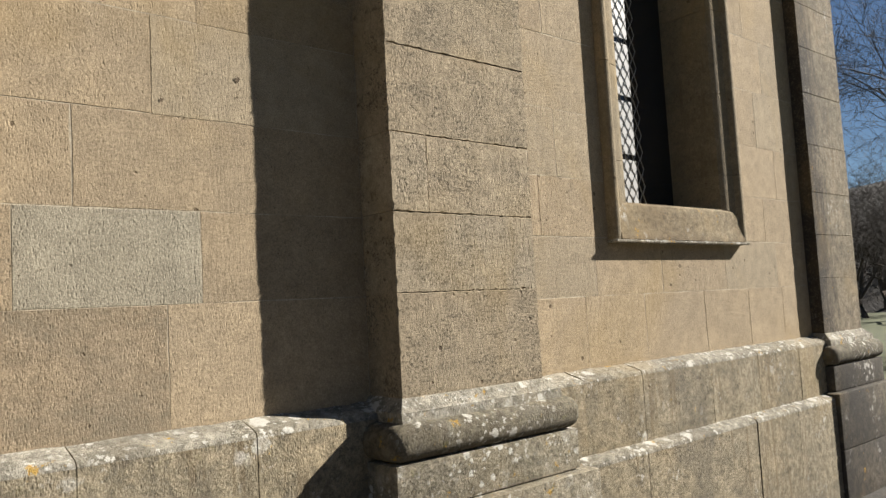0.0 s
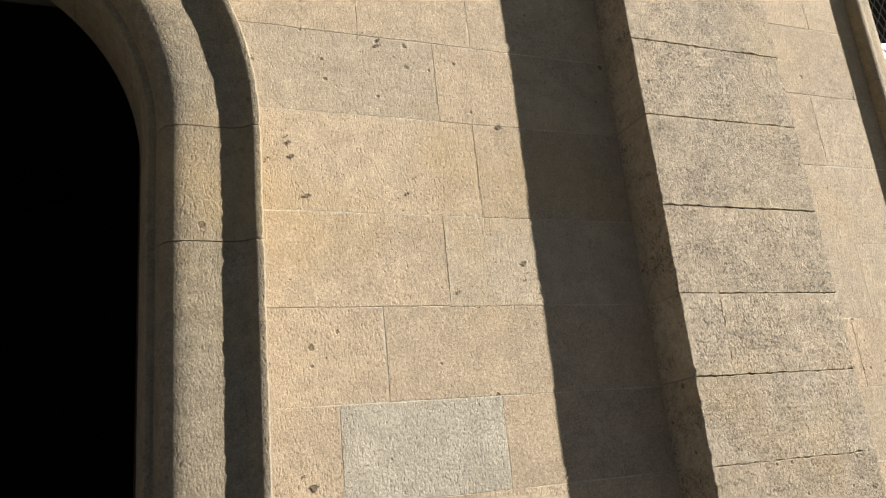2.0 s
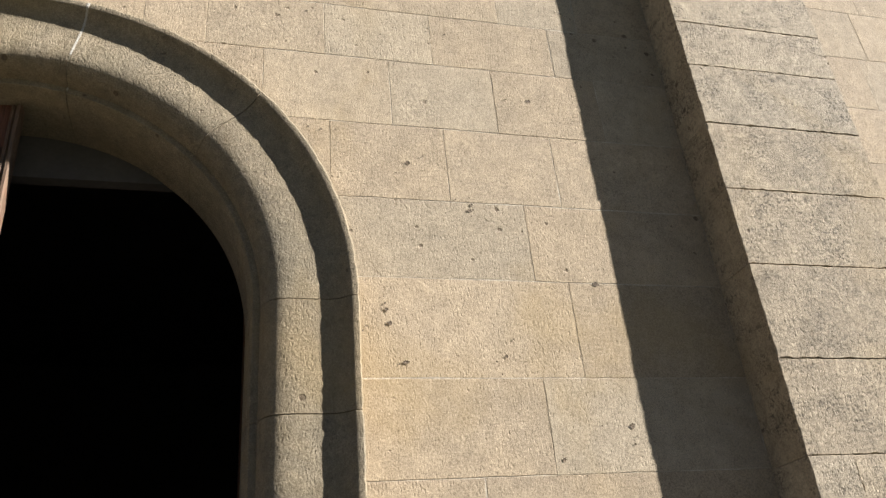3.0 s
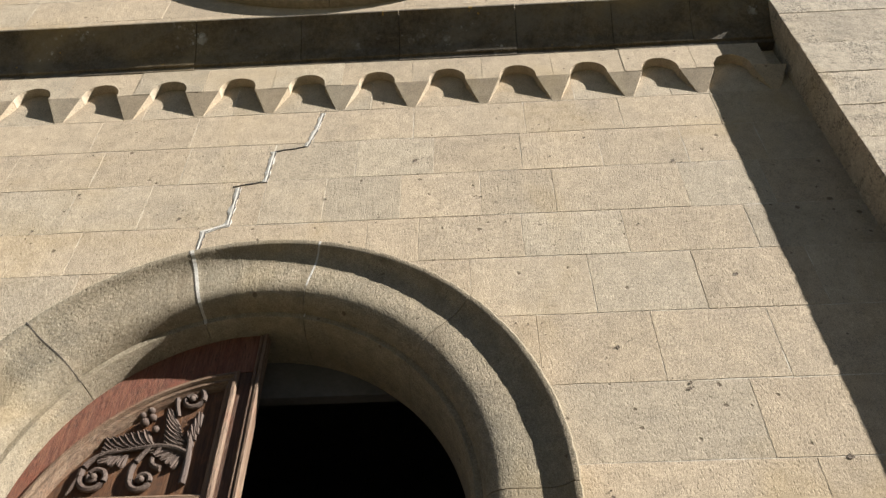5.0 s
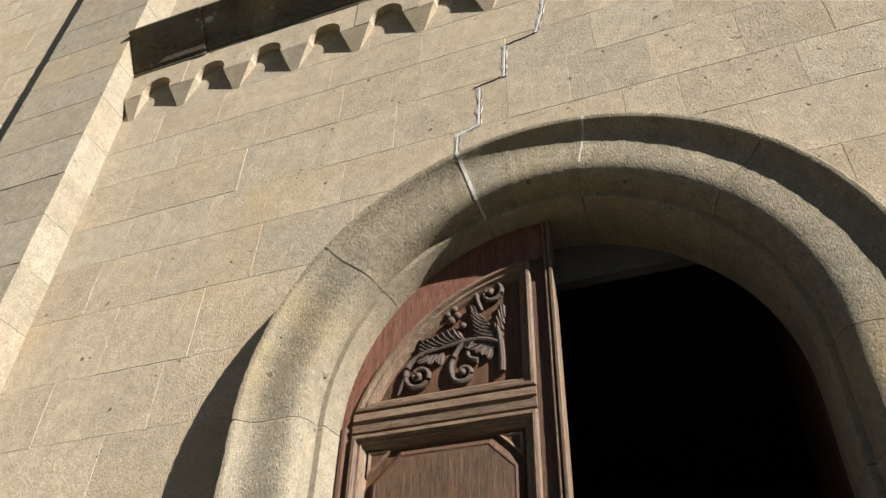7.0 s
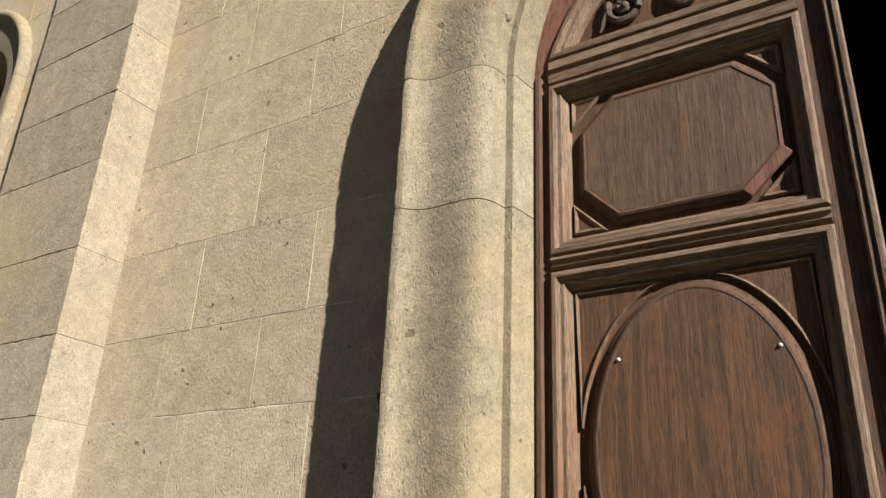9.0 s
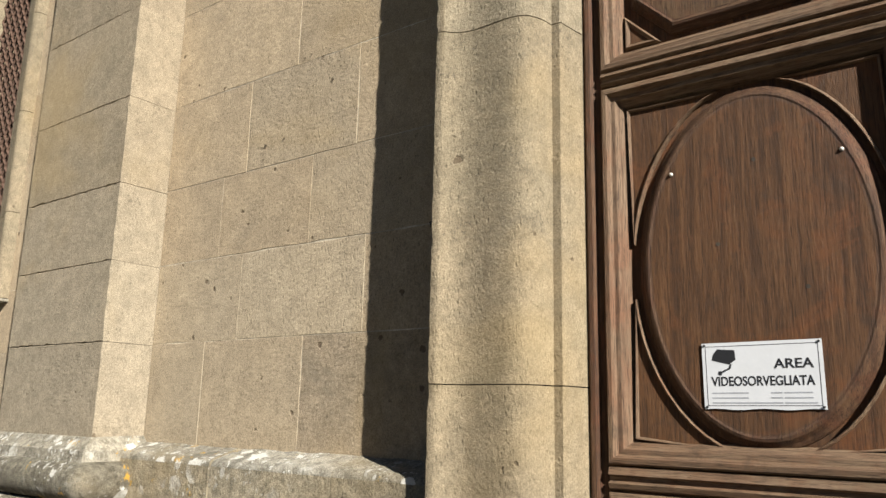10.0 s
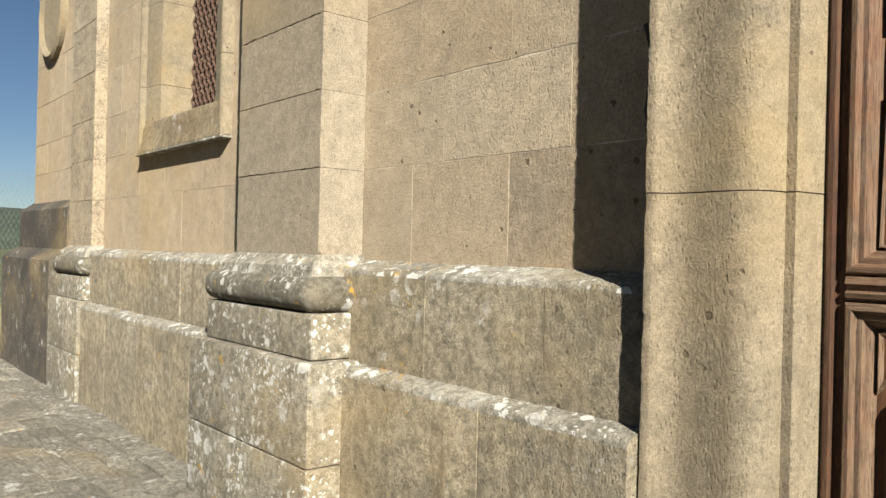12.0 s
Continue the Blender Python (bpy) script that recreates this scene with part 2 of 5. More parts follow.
# dirty brown cornice stone, halved in tone for the shade of its underside
STONE_CORNICE_SHADED = stone_mat("sandstone_cornice_shaded", (0.135, 0.104, 0.063), (0.081, 0.063, 0.041), (0.108, 0.086, 0.054), pits=0.4, lichen=0.1, grime=0.9, bump=1.0, mottle=0.8)
STONE_SOOT = stone_mat("sandstone_blackened", (0.150, 0.126, 0.092), (0.098, 0.083, 0.063), (0.173, 0.150, 0.110), pits=0.6, lichen=0.3, grime=1.1, bump=1.3, stain=(0.05, 0.045, 0.04), mottle=1)
STONE_STREAK = stone_mat("sandstone_streaked", (0.317, 0.259, 0.180), (0.245, 0.205, 0.144), (0.288, 0.252, 0.187), pits=0.9, lichen=0.15, grime=0.7, streak=1.0, bump=1.3, stain=(0.06, 0.05, 0.04), crust=(7.8, 8.2), mottle=0.8)
STONE_SILL = stone_mat("sandstone_sill", (0.302, 0.245, 0.158), (0.216, 0.162, 0.094), (0.288, 0.245, 0.173), pits=0.4, speck_amount=1.0, lichen=0.3, grime=0.8, streak=0.4, bump=1.2, stain=(0.15, 0.115, 0.07), mottle=0.8)
PAVE = stone_mat("paving_stone", (0.330, 0.298, 0.232), (0.225, 0.202, 0.156), (0.291, 0.268, 0.215), pits=0.6, lichen=0.6, grime=0.8, moss=0.3, bump=3.0, mottle=1)


def plain_mat(name, col, rough=0.8, var=0.15, scale=14.0, bump=0.002, metal=0.0):
    m, n, l, bsdf = node_mat(name)
    geo = n.new("ShaderNodeNewGeometry")
    k = noise_tex(n, l, geo.outputs["Position"], scale, 5, 0.65).outputs[0]
    k2 = noise_tex(n, l, geo.outputs["Position"], scale * 9, 3, 0.65).outputs[0]
    v = math_node(n, l, 'MULTIPLY', ramp(n, l, k, 0.25, 0.75, 1 - var, 1 + var), ramp(n, l, k2, 0.25, 0.75, 1 - var * 0.6, 1 + var * 0.6))
    c = n.new("ShaderNodeCombineXYZ")
    for i in range(3):
        l.new(v, c.inputs[i])
    l.new(mix_col(n, l, 1.0, col, c.outputs[0], 'MULTIPLY'), bsdf.inputs["Base Color"])
    bsdf.inputs["Roughness"].default_value, bsdf.inputs["Metallic"].default_value = rough, metal
    b = n.new("ShaderNodeBump")
    b.inputs["Strength"].default_value, b.inputs["Distance"].default_value = 0.7, 1.0
    l.new(math_node(n, l, 'MULTIPLY', k2, bump), b.inputs["Height"])
    l.new(b.outputs[0], bsdf.inputs["Normal"])
    return m


def wood_mat(name, dark, light, red, along='Z', rough=0.6, bleach=0.3, dark_grain=0.75, relief=0.0045):
    """Old oiled timber: long grain, bleached ridges and reddish remains of stain."""
    m, n, l, bsdf = node_mat(name)
    geo, info = n.new("ShaderNodeNewGeometry"), n.new("ShaderNodeObjectInfo")
    shift = n.new("ShaderNodeVectorMath")
    shift.operation = 'MULTIPLY_ADD'
    comb = n.new("ShaderNodeCombineXYZ")
    for i in range(3):
        l.new(info.outputs["Random"], comb.inputs[i])
    l.new(comb.outputs[0], shift.inputs[0])
    shift.inputs[1].default_value = (5.0, 3.0, 11.0)
    l.new(geo.outputs["Position"], shift.inputs[2])
    mp = n.new("ShaderNodeMapping")
    mp.inputs["Scale"].default_value = (1.0, 1.0, 0.055) if along == 'Z' else (0.055, 1.0, 1.0)
    l.new(shift.outputs[0], mp.inputs["Vector"])
    grain = noise_tex(n, l, mp.outputs[0], 290.0, 6, 0.72, 0.5).outputs[0]
    band = noise_tex(n, l, mp.outputs[0], 42.0, 5, 0.62, 0.8).outputs[0]
    broad = noise_tex(n, l, shift.outputs[0], 6.5, 6, 0.68, 0.6).outputs[0]
    col = mix_col(n, l, ramp(n, l, band, 0.3, 0.7), dark, light)
    col = mix_col(n, l, ramp(n, l, broad, 0.45, 0.7, 0.0, 0.75), col, red)
    col = mix_col(n, l, ramp(n, l, grain, 0.36, 0.52, dark_grain, 0.0), col, (0.018, 0.011, 0.007))
    mott = noise_tex(n, l, shift.outputs[0], 17.0, 5, 0.7).outputs[0]
    col = mix_col(n, l, ramp(n, l, mott, 0.52, 0.74, 0.0, 0.5), col, (0.035, 0.022, 0.014))
    col = mix_col(n, l, ramp(n, l, grain, 0.58, 0.72, 0.0, bleach), col, (0.30, 0.22, 0.14))
    l.new(col, bsdf.inputs["Base Color"])
    l.new(ramp(n, l, grain, 0.3, 0.7, rough + 0.15, rough), bsdf.inputs["Roughness"])
    bsdf.inputs["Specular IOR Level"].default_value = 0.28
    b = n.new("ShaderNodeBump")
    b.inputs["Strength"].default_value, b.inputs["Distance"].default_value = 0.8, 1.0
    l.new(math_node(n, l, 'ADD', math_node(n, l, 'MULTIPLY', grain, relief), math_node(n, l, 'MULTIPLY', band, 0.002)), b.inputs["Height"])
    l.new(b.outputs[0], bsdf.inputs["Normal"])
    return m


WOOD_V = wood_mat("door_wood_upright", (0.050, 0.022, 0.010), (0.104, 0.054, 0.026), (0.101, 0.034, 0.014))
WOOD_H = wood_mat("door_wood_level", (0.050, 0.023, 0.011), (0.107, 0.059, 0.030), (0.087, 0.034, 0.016), along='X')
WOOD_PANEL = wood_mat("door_wood_panel", (0.050, 0.022, 0.008), (0.115, 0.053, 0.020), (0.135, 0.048, 0.014), bleach=0.12, dark_grain=0.65, relief=0.0032)
WOOD_GREYED = wood_mat("door_wood_greyed", (0.058, 0.031, 0.014), (0.112, 0.064, 0.031), (0.11, 0.050, 0.022), bleach=0.2, dark_grain=0.6, relief=0.003)
WOOD_EDGE = wood_mat("door_wood_bleached", (0.115, 0.068, 0.039), (0.205, 0.138, 0.084), (0.165, 0.078, 0.041), bleach=0.4)
WOOD_EDGE_H = wood_mat("door_wood_bleached_level", (0.115, 0.068, 0.039), (0.205, 0.138, 0.084), (0.15, 0.078, 0.041), along='X', bleach=0.4)
WOOD_RED = wood_mat("door_wood_reddish", (0.109, 0.038, 0.020), (0.168, 0.071, 0.038), (0.168, 0.050, 0.024), bleach=0.15)
WOOD_CARVED = wood_mat("door_wood_carved", (0.063, 0.042, 0.030), (0.109, 0.077, 0.055), (0.084, 0.050, 0.034), bleach=0.35)
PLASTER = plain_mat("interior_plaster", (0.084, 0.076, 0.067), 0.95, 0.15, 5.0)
# near-black on every room surface: the unlit interior is put into the colour
DARK_ROOM = plain_mat("unlit_interior", (0.05, 0.045, 0.04), 0.95, 0.2, 3.0)
SIGN_WHITE = plain_mat("sign_white", (0.593, 0.600, 0.608), 0.35, 0.03, 20.0, 0.0002)
SIGN_BLACK = plain_mat("sign_black", (0.02, 0.02, 0.022), 0.45, 0.1, 40.0, 0.0002)
SIGN_GREY = plain_mat("sign_grey", (0.30, 0.31, 0.33), 0.5, 0.1, 40.0, 0.0002)
WIRE = plain_mat("galvanised_wire", (0.182, 0.182, 0.175), 0.5, 0.25, 60.0, 0.0003, 0.4)
WIRE_RUST = plain_mat("rusty_wire", (0.085, 0.047, 0.03), 0.85, 0.35, 40.0, 0.0008, 0.1)
MORTAR = plain_mat("lime_mortar", (0.380, 0.327, 0.243), 0.95, 0.4, 5.0, 0.003)
MORTAR_WHITE = plain_mat("white_repair_mortar", (0.392, 0.359, 0.298), 0.95, 0.15, 25.0, 0.003)
CRACK = plain_mat("open_crack", (0.05, 0.04, 0.03), 0.95, 0.3, 30.0, 0.002)
PIT_SHADE = plain_mat("pit_shade", (0.10, 0.072, 0.045), 0.95, 0.35, 50.0, 0.004)
GLASS_SUNLIT = plain_mat("sunlit_pane", (0.471, 0.471, 0.464), 0.25, 0.1, 8.0, 0.0004)
GLASS_DARK = plain_mat("old_window_glass", (0.02, 0.022, 0.025), 0.12, 0.2, 5.0, 0.0004)
NAIL = plain_mat("pale_nail", (0.532, 0.502, 0.441), 0.5, 0.1, 60.0, 0.0003)
TERRACOTTA = plain_mat("terracotta", (0.228, 0.084, 0.046), 0.85, 0.2, 20.0)
# spread under the whole forecourt, kept dark to cut bounced light
JOINT_EARTH = plain_mat("earth_between_stones", (0.05, 0.044, 0.035), 0.95, 0.45, 14.0, 0.012)
SOIL = plain_mat("soil", (0.06, 0.045, 0.03), 0.95, 0.3, 30.0, 0.006)
GRASS = plain_mat("grass", (0.065, 0.072, 0.023), 0.9, 0.5, 3.0, 0.01)
HILL = plain_mat("wooded_hill", (0.027, 0.038, 0.021), 0.95, 0.4, 0.12, 0.3)
HILL_BROWN = plain_mat("leafless_wood", (0.024, 0.019, 0.014), 1.0, 0.5, 0.5, 0.3)
BARK = plain_mat("bark", (0.075, 0.06, 0.05), 0.95, 0.35, 25.0, 0.004)
REED = plain_mat("dry_grass_blade", (0.175, 0.167, 0.076), 0.8, 0.3, 20.0, 0.001)


# ---- mesh helpers ----
def link_mesh(name, bm, mat, parent=None, label="", smooth=False, at=None):
    bm.normal_update()
    bmesh.ops.recalc_face_normals(bm, faces=bm.faces)
    me = bpy.data.meshes.new(name)
    bm.to_mesh(me)
    bm.free()
    me.materials.append(mat)
    if smooth:
        me.shade_smooth()
        me.set_sharp_from_angle(angle=radians(38))
    ob = new(name, me)
    if at is not None:
        ob.location = at
    if parent is not None:
        ob.parent = parent
    if label:
        tagged(ob, label)
    return ob


def part(name, bm, mat, parent, label="", smooth=False):
    return link_mesh(name, bm, mat, parent, label, smooth)


def empty(name, label, category, kind="", group="", at=(0, 0, 0)):
    e = new(name)
    e.empty_display_size = 0.1
    e.location = at
    return tagged(e, label, category, group, kind)


def box_bm(x0, x1, y0, y1, z0, z1, bevel=0.0, seg=1, bm=None):
    bm = bm or bmesh.new()
    vs = [bm.verts.new(c) for c in ((x0, y0, z0), (x1, y0, z0), (x1, y1, z0), (x0, y1, z0), (x0, y0, z1), (x1, y0, z1), (x1, y1, z1), (x0, y1, z1))]
    fs = [bm.faces.new([vs[i] for i in f]) for f in ((0, 1, 5, 4), (1, 2, 6, 5), (2, 3, 7, 6), (3, 0, 4, 7), (4, 5, 6, 7), (3, 2, 1, 0))]
    if bevel > 0:
        es = {e for f in fs for e in f.edges}
        bmesh.ops.bevel(bm, geom=list(es), offset=bevel, segments=seg, affect='EDGES', profile=0.6)
    return bm


def prism_bm(poly, y0, y1, chamfer=0.0, bm=None):
    """A plate: the outline poly of (x, z) from the front y0 to the back y1, with a chamfered front edge."""
    bm = bm or bmesh.new()
    k = len(poly)
    area = sum(poly[i][0] * poly[(i + 1) % k][1] - poly[(i + 1) % k][0] * poly[i][1] for i in range(k))
    if area < 0:
        poly = poly[::-1]
    back = [bm.verts.new((x, y1, z)) for x, z in poly]
    if chamfer > 0:
        rim = [bm.verts.new((x, y0 + chamfer, z)) for x, z in poly]
        front = []
        for i in range(k):
            a, b, c = Vector(poly[i - 1]), Vector(poly[i]), Vector(poly[(i + 1) % k])
            d1, d2 = (b - a).normalized(), (c - b).normalized()
            n1, n2 = Vector((-d1.y, d1.x)), Vector((-d2.y, d2.x))
            q = b + (n1 + n2) * (chamfer / max(0.35, 1 + n1.dot(n2)))
            front.append(bm.verts.new((q.x, y0, q.y)))
        rings = [front, rim, back]
    else:
        rings = [[bm.verts.new((x, y0, z)) for x, z in poly], back]
    bm.faces.new(rings[0])
    bm.faces.new(back[::-1])
    for r0, r1 in zip(rings, rings[1:]):
        for i in range(k):
            j = (i + 1) % k
            bm.faces.new((r0[i], r1[i], r1[j], r0[j]))
    return bm


def loft_bm(sections, closed_profile=True, cap=True, bm=None):
    """Joins sections (lists of points, all of one length) into a skin."""
    bm = bm or bmesh.new()
    rows = [[bm.verts.new(p) for p in s] for s in sections]
    k = len(rows[0])
    for a, b in zip(rows, rows[1:]):
        for i in range(k if closed_profile else k - 1):
            j = (i + 1) % k
            bm.faces.new((a[i], a[j], b[j], b[i]))
    if cap and closed_profile:
        bm.faces.new(rows[0][::-1])
        bm.faces.new(rows[-1])
    return bm


def tube_bm(points, radii, sides=8, bm=None, cap=True):
    pts = [Vector(p) for p in points]
    secs = []
    up = Vector((0, 0, 1))
    for i, p in enumerate(pts):
        d = (pts[min(i + 1, len(pts) - 1)] - pts[max(i - 1, 0)]).normalized()
        ref = up if abs(d.dot(up)) < 0.95 else Vector((1, 0, 0))
        u = d.cross(ref).normalized()
        v = d.cross(u).normalized()
        r = radii[i] if isinstance(radii, (list, tuple)) else radii
        secs.append([p + (u * math.cos(a) + v * math.sin(a)) * r for a in [2 * math.pi * s / sides for s in range(sides)]])
    return loft_bm(secs, True, cap, bm)


rng = random.Random(7)


def chipped_bm(poly, y0, y1, step, rag, seed, depth=0.010):
    """A block with the outline poly of (x, z): its front arris is worn and chipped, its sides run straight to the back."""
    q = random.Random(seed)
    k, rim, front = len(poly), [], []
    for i in range(k):
        a, b, before = Vector(poly[i]), Vector(poly[(i + 1) % k]), Vector(poly[i - 1])
        d = b - a
        inward = Vector((-d.y, d.x)).normalized()
        e0 = (a - before).normalized()
        corner = (inward + Vector((-e0.y, e0.x))) * 0.6
        m = max(1, int(d.length / step))
        for e in range(m):
            p = a + d * (e / m)
            w = 0.0006 + rag * (q.random() ** 3 + (1.5 * q.random() if q.random() < 0.06 else 0.0))
            f = p + (corner if e == 0 else inward) * w
            rim.append((p.x, p.y))
            front.append((f.x, f.y, w))
    bm = bmesh.new()
    rings = [[bm.verts.new((x, y0, z)) for x, z, w in front],
             [bm.verts.new((x, y0 + min(depth, 0.0006 + w * 1.3), z)) for (x, z), (_, _, w) in zip(rim, front)],
             [bm.verts.new((x, y1, z)) for x, z in rim]]
    bm.faces.new(rings[0])
    n = len(rim)
    for r0, r1 in zip(rings, rings[1:]):
        for i in range(n):
            j = (i + 1) % n
            bm.faces.new((r0[i], r1[i], r1[j], r0[j]))
    bm.faces.new(rings[-1][::-1])
    return bm


def block(parent, x0, x1, z0, z1, y, back, mat, gap=0.0011, proud=0.0007, jitter=0.0015, step=0.08, rag=0.0026):
    """One ashlar block of a wall that faces -y."""
    x0, x1, z0, z1 = x0 + gap, x1 - gap, z0 + gap, z1 - gap
    if x1 - x0 < 0.02 or z1 - z0 < 0.02:
        return None
    cx, cz = (x0 + x1) / 2, (z0 + z1) / 2
    j = lambda: rng.uniform(-jitter, jitter)
    poly = [(x0 - cx + j(), z0 - cz + j()), (x1 - cx + j(), z0 - cz + j()), (x1 - cx + j(), z1 - cz + j()), (x0 - cx + j(), z1 - cz + j())]
    bm = chipped_bm(poly, y + rng.uniform(-proud, proud), back, step, rag, rng.random())
    return link_mesh("stone_block", bm, mat, parent, at=(cx, 0, cz))


def course_joints(x0, x1, lo=0.4, hi=0.8, fixed=()):
    xs = [x0]
    marks = sorted(f for f in fixed if x0 + 0.1 < f < x1 - 0.1)
    for target in [*marks, x1]:
        while target - xs[-1] > hi:
            step = rng.uniform(lo, hi)
            if target - xs[-1] - step < lo * 0.7:
                step = (target - xs[-1]) / 2
            xs.append(xs[-1] + step)
        xs.append(target)
    return xs


# ---- the main measures of the facade (y = 0 is the wall, the camera stands at negative y) ----
ARCH_Z, ARCH_R = 3.21, 1.41
RIDGE_Y = -0.188
PIL_Y = -0.24
PIL_R, PIL_L = (3.18, 4.10), (-4.03, -3.16)
PLINTH_TOP, PLINTH_LOW = 1.28, 0.83
CORBEL_Z, CORNICE_Z0, CORNICE_Z1 = 6.04, 6.53, 6.76
TOP = 10.2
HOLE_R = 1.33
rows_right = [1.28, 1.78, 2.15, 2.53, 2.932, 3.385, 3.785, 4.2]
rows_left = [1.28, 1.73, 2.092, 2.455, 2.875, 3.36, 3.745, 4.2]
rows_above = [4.2, 4.605, 4.945, 5.335, 5.7, 6.04, 6.53]
rows_upper = [6.70, 7.10, 7.46, 7.85, 8.2, 8.6, 8.95, 9.3, 9.75, 10.2]


# ---- ground ----
def ground_sheet():
    bm = bmesh.new()
    n = 60
    half = 900.0
    def coord(i):
        s = (i / n) * 2 - 1
        return math.copysign(abs(s) ** 3.2, s) * half
    grid = []
    for j in range(n + 1):
        row = []
        for i in range(n + 1):
            x, y = coord(i), coord(j) + 5
            d = math.hypot(x, y)
            z = -0.03 + max(0.0, d - 60) * 0.012 * noise.noise((x * 0.006, y * 0.006, 0.4)) - max(0.0, d - 30) * 0.002
            row.append(bm.verts.new((x, y, z)))
        grid.append(row)
    for j in range(n):
        for i in range(n):
            bm.faces.new((grid[j][i], grid[j][i + 1], grid[j + 1][i + 1], grid[j + 1][i]))
    return tagged(link_mesh("ground", bm, GRASS, smooth=True), "rough green winter grass round the church", "ground", kind="structure")


ground_sheet()


# ---- walls ----
def wall_backing(name, x0, x1, z0, z1, label, y0=0.0012, y1=0.30, hole=None):
    """The core of a wall, with its opening: hole = (centre, half width, sill, springing)."""
    bm = bmesh.new()
    if hole is None:
        box_bm(x0, x1, y0, y1, z0, z1, bm=bm)
    else:
        c, r, zs, zc = hole
        if zs > z0 + 0.001:
            box_bm(c - r, c + r, y0, y1, z0, zs, bm=bm)
        box_bm(x0, c - r, y0, y1, z0, z1, bm=bm)
        box_bm(c + r, x1, y0, y1, z0, z1, bm=bm)
        arc = [(c - r * math.cos(math.pi * i / 32), zc + r * math.sin(math.pi * i / 32)) for i in range(33)]
        for a, b in zip(arc, arc[1:]):
            prism_bm([a, b, (b[0], z1), (a[0], z1)], y0, y1, bm=bm)
    return tagged(link_mesh(name, bm, MORTAR), label, "wall", kind="structure")


def cut_z(x, hole):
    c, r, zs, zc = hole
    return zc + math.sqrt(max(r * r - (x - c) ** 2, 0)) if abs(x - c) < r else -1.0


def hole_block(parent, x0, x1, z0, z1, hole, mat, y=0.0):
    """A block beside or over a round-headed opening, cut to its line."""
    c, r, zs, zc = hole
    if z1 <= zs + 0.02 or x1 <= c - r or x0 >= c + r:
        return block(parent, x0, x1, z0, z1, y, 0.06, mat)
    g = 0.0008
    if z0 < zc and (x0 < c - r or x1 > c + r):
        a, b = (x0, min(x1, c - r)) if x0 < c - r else (max(x0, c + r), x1)
        if z1 <= zc:
            return block(parent, a, b, z0, z1, y, 0.06, mat)
    x0, x1, z0, z1 = x0 + g, x1 - g, z0 + g, z1 - g
    if max(cut_z(x0 + (x1 - x0) * i / 12, hole) for i in range(13)) <= z0 + 0.004:
        return block(parent, x0, x1, z0, z1, y, 0.06, mat, gap=0.0)
    xs = sorted({x0, x1, *(v for v in (c - r, c + r) if x0 < v < x1), *(x0 + (x1 - x0) * i / 20 for i in range(21))})
    keep = [x for x in xs if max(z0, cut_z(x, hole)) < z1 - 0.01]
    if len(keep) < 2 or keep[-1] - keep[0] < 0.03:
        return None
    poly = [(x, max(z0, cut_z(x, hole))) for x in keep] + [(keep[-1], z1), (keep[0], z1)]
    clean = [p for i, p in enumerate(poly) if (Vector(p) - Vector(poly[i - 1])).length > 1e-4]
    cx, cz = (keep[0] + keep[-1]) / 2, z1
    return link_mesh("stone_block", prism_bm([(x - cx, z - cz) for x, z in clean], y + rng.uniform(-0.0007, 0.0007), 0.06), mat, parent, at=(cx, 0, cz))


DOOR_HOLE = (0.0, HOLE_R, 0.0, ARCH_Z)
wall_center = wall_backing("wall_center", PIL_L[1], PIL_R[0], 0.0, CORNICE_Z0, "warm beige sandstone ashlar wall around the church portal", hole=(0.0, 1.05, 0.0, ARCH_Z))

# joints that stand out: the long courses beside the portal
known_right = {0: (2.24,), 1: (1.7, 2.385), 2: (1.9,), 3: (2.2,), 4: (2.395,), 5: (2.235,), 6: (1.88, 2.43)}
known_left = {0: (-2.77, -2.165), 1: (-2.56, -1.86), 2: (-2.73, -2.165), 3: (-2.58, -1.93), 4: (-2.29,), 5: (-2.77, -2.05), 6: (-2.5, -1.92)}
known_above = {0: (-2.77, -2.31, -1.64, -1.05, 1.02, 1.63, 2.165, 2.75), 1: (-2.66, -2.05, -1.15, -0.43, 0.465, 0.75, 1.313, 1.86, 2.53),
               2: (-2.74, -1.9, -1.3, -0.85, -0.33, -0.16, 0.2, 0.64, 1.1, 1.52, 2.255, 2.72), 3: (-2.48, -1.8, -1.25, -0.7, -0.16, 0.36, 0.83, 1.36, 1.835, 2.34, 2.8),
               4: (-2.75, -2.24, -1.37, -0.72, 0.07, 0.7, 1.41, 2.02, 2.62)}
known_bay_east = {0: (4.79, 5.395, 6.12, 6.75, 7.3), 1: (4.91, 5.62, 6.45, 7.25), 2: (4.43, 7.1), 3: (4.6, 7.35), 4: (7.08,), 5: (4.55, 7.25), 6: (7.0,)}
known_bay_west = {0: (-6.75, -6.1, -5.45, -4.75), 1: (-6.35, -5.8, -5.1, -4.5), 2: (-6.7,), 3: (-6.85,), 4: (-6.6,)}


def courses(x0, x1, k, known, lo, hi):
    """Upright joints of course k: those that are known, else by chance."""
    if k in known:
        return [x0, *(x for x in known[k] if x0 + 0.05 < x < x1 - 0.05), x1]
    return course_joints(x0, x1, lo, hi)


for k, (z0, z1) in enumerate(zip(rows_right, rows_right[1:])):
    xs = courses(HOLE_R, PIL_R[0], k, known_right, 0.45, 0.85)
    for a, b in zip(xs, xs[1:]):
        mat = STONE_PALE if k == 1 and abs(a - 1.7) < 0.01 else STONE_STAINED if k == 0 and a < 2.2 else STONE
        hole_block(wall_center, a, b, z0, z1, DOOR_HOLE, mat)
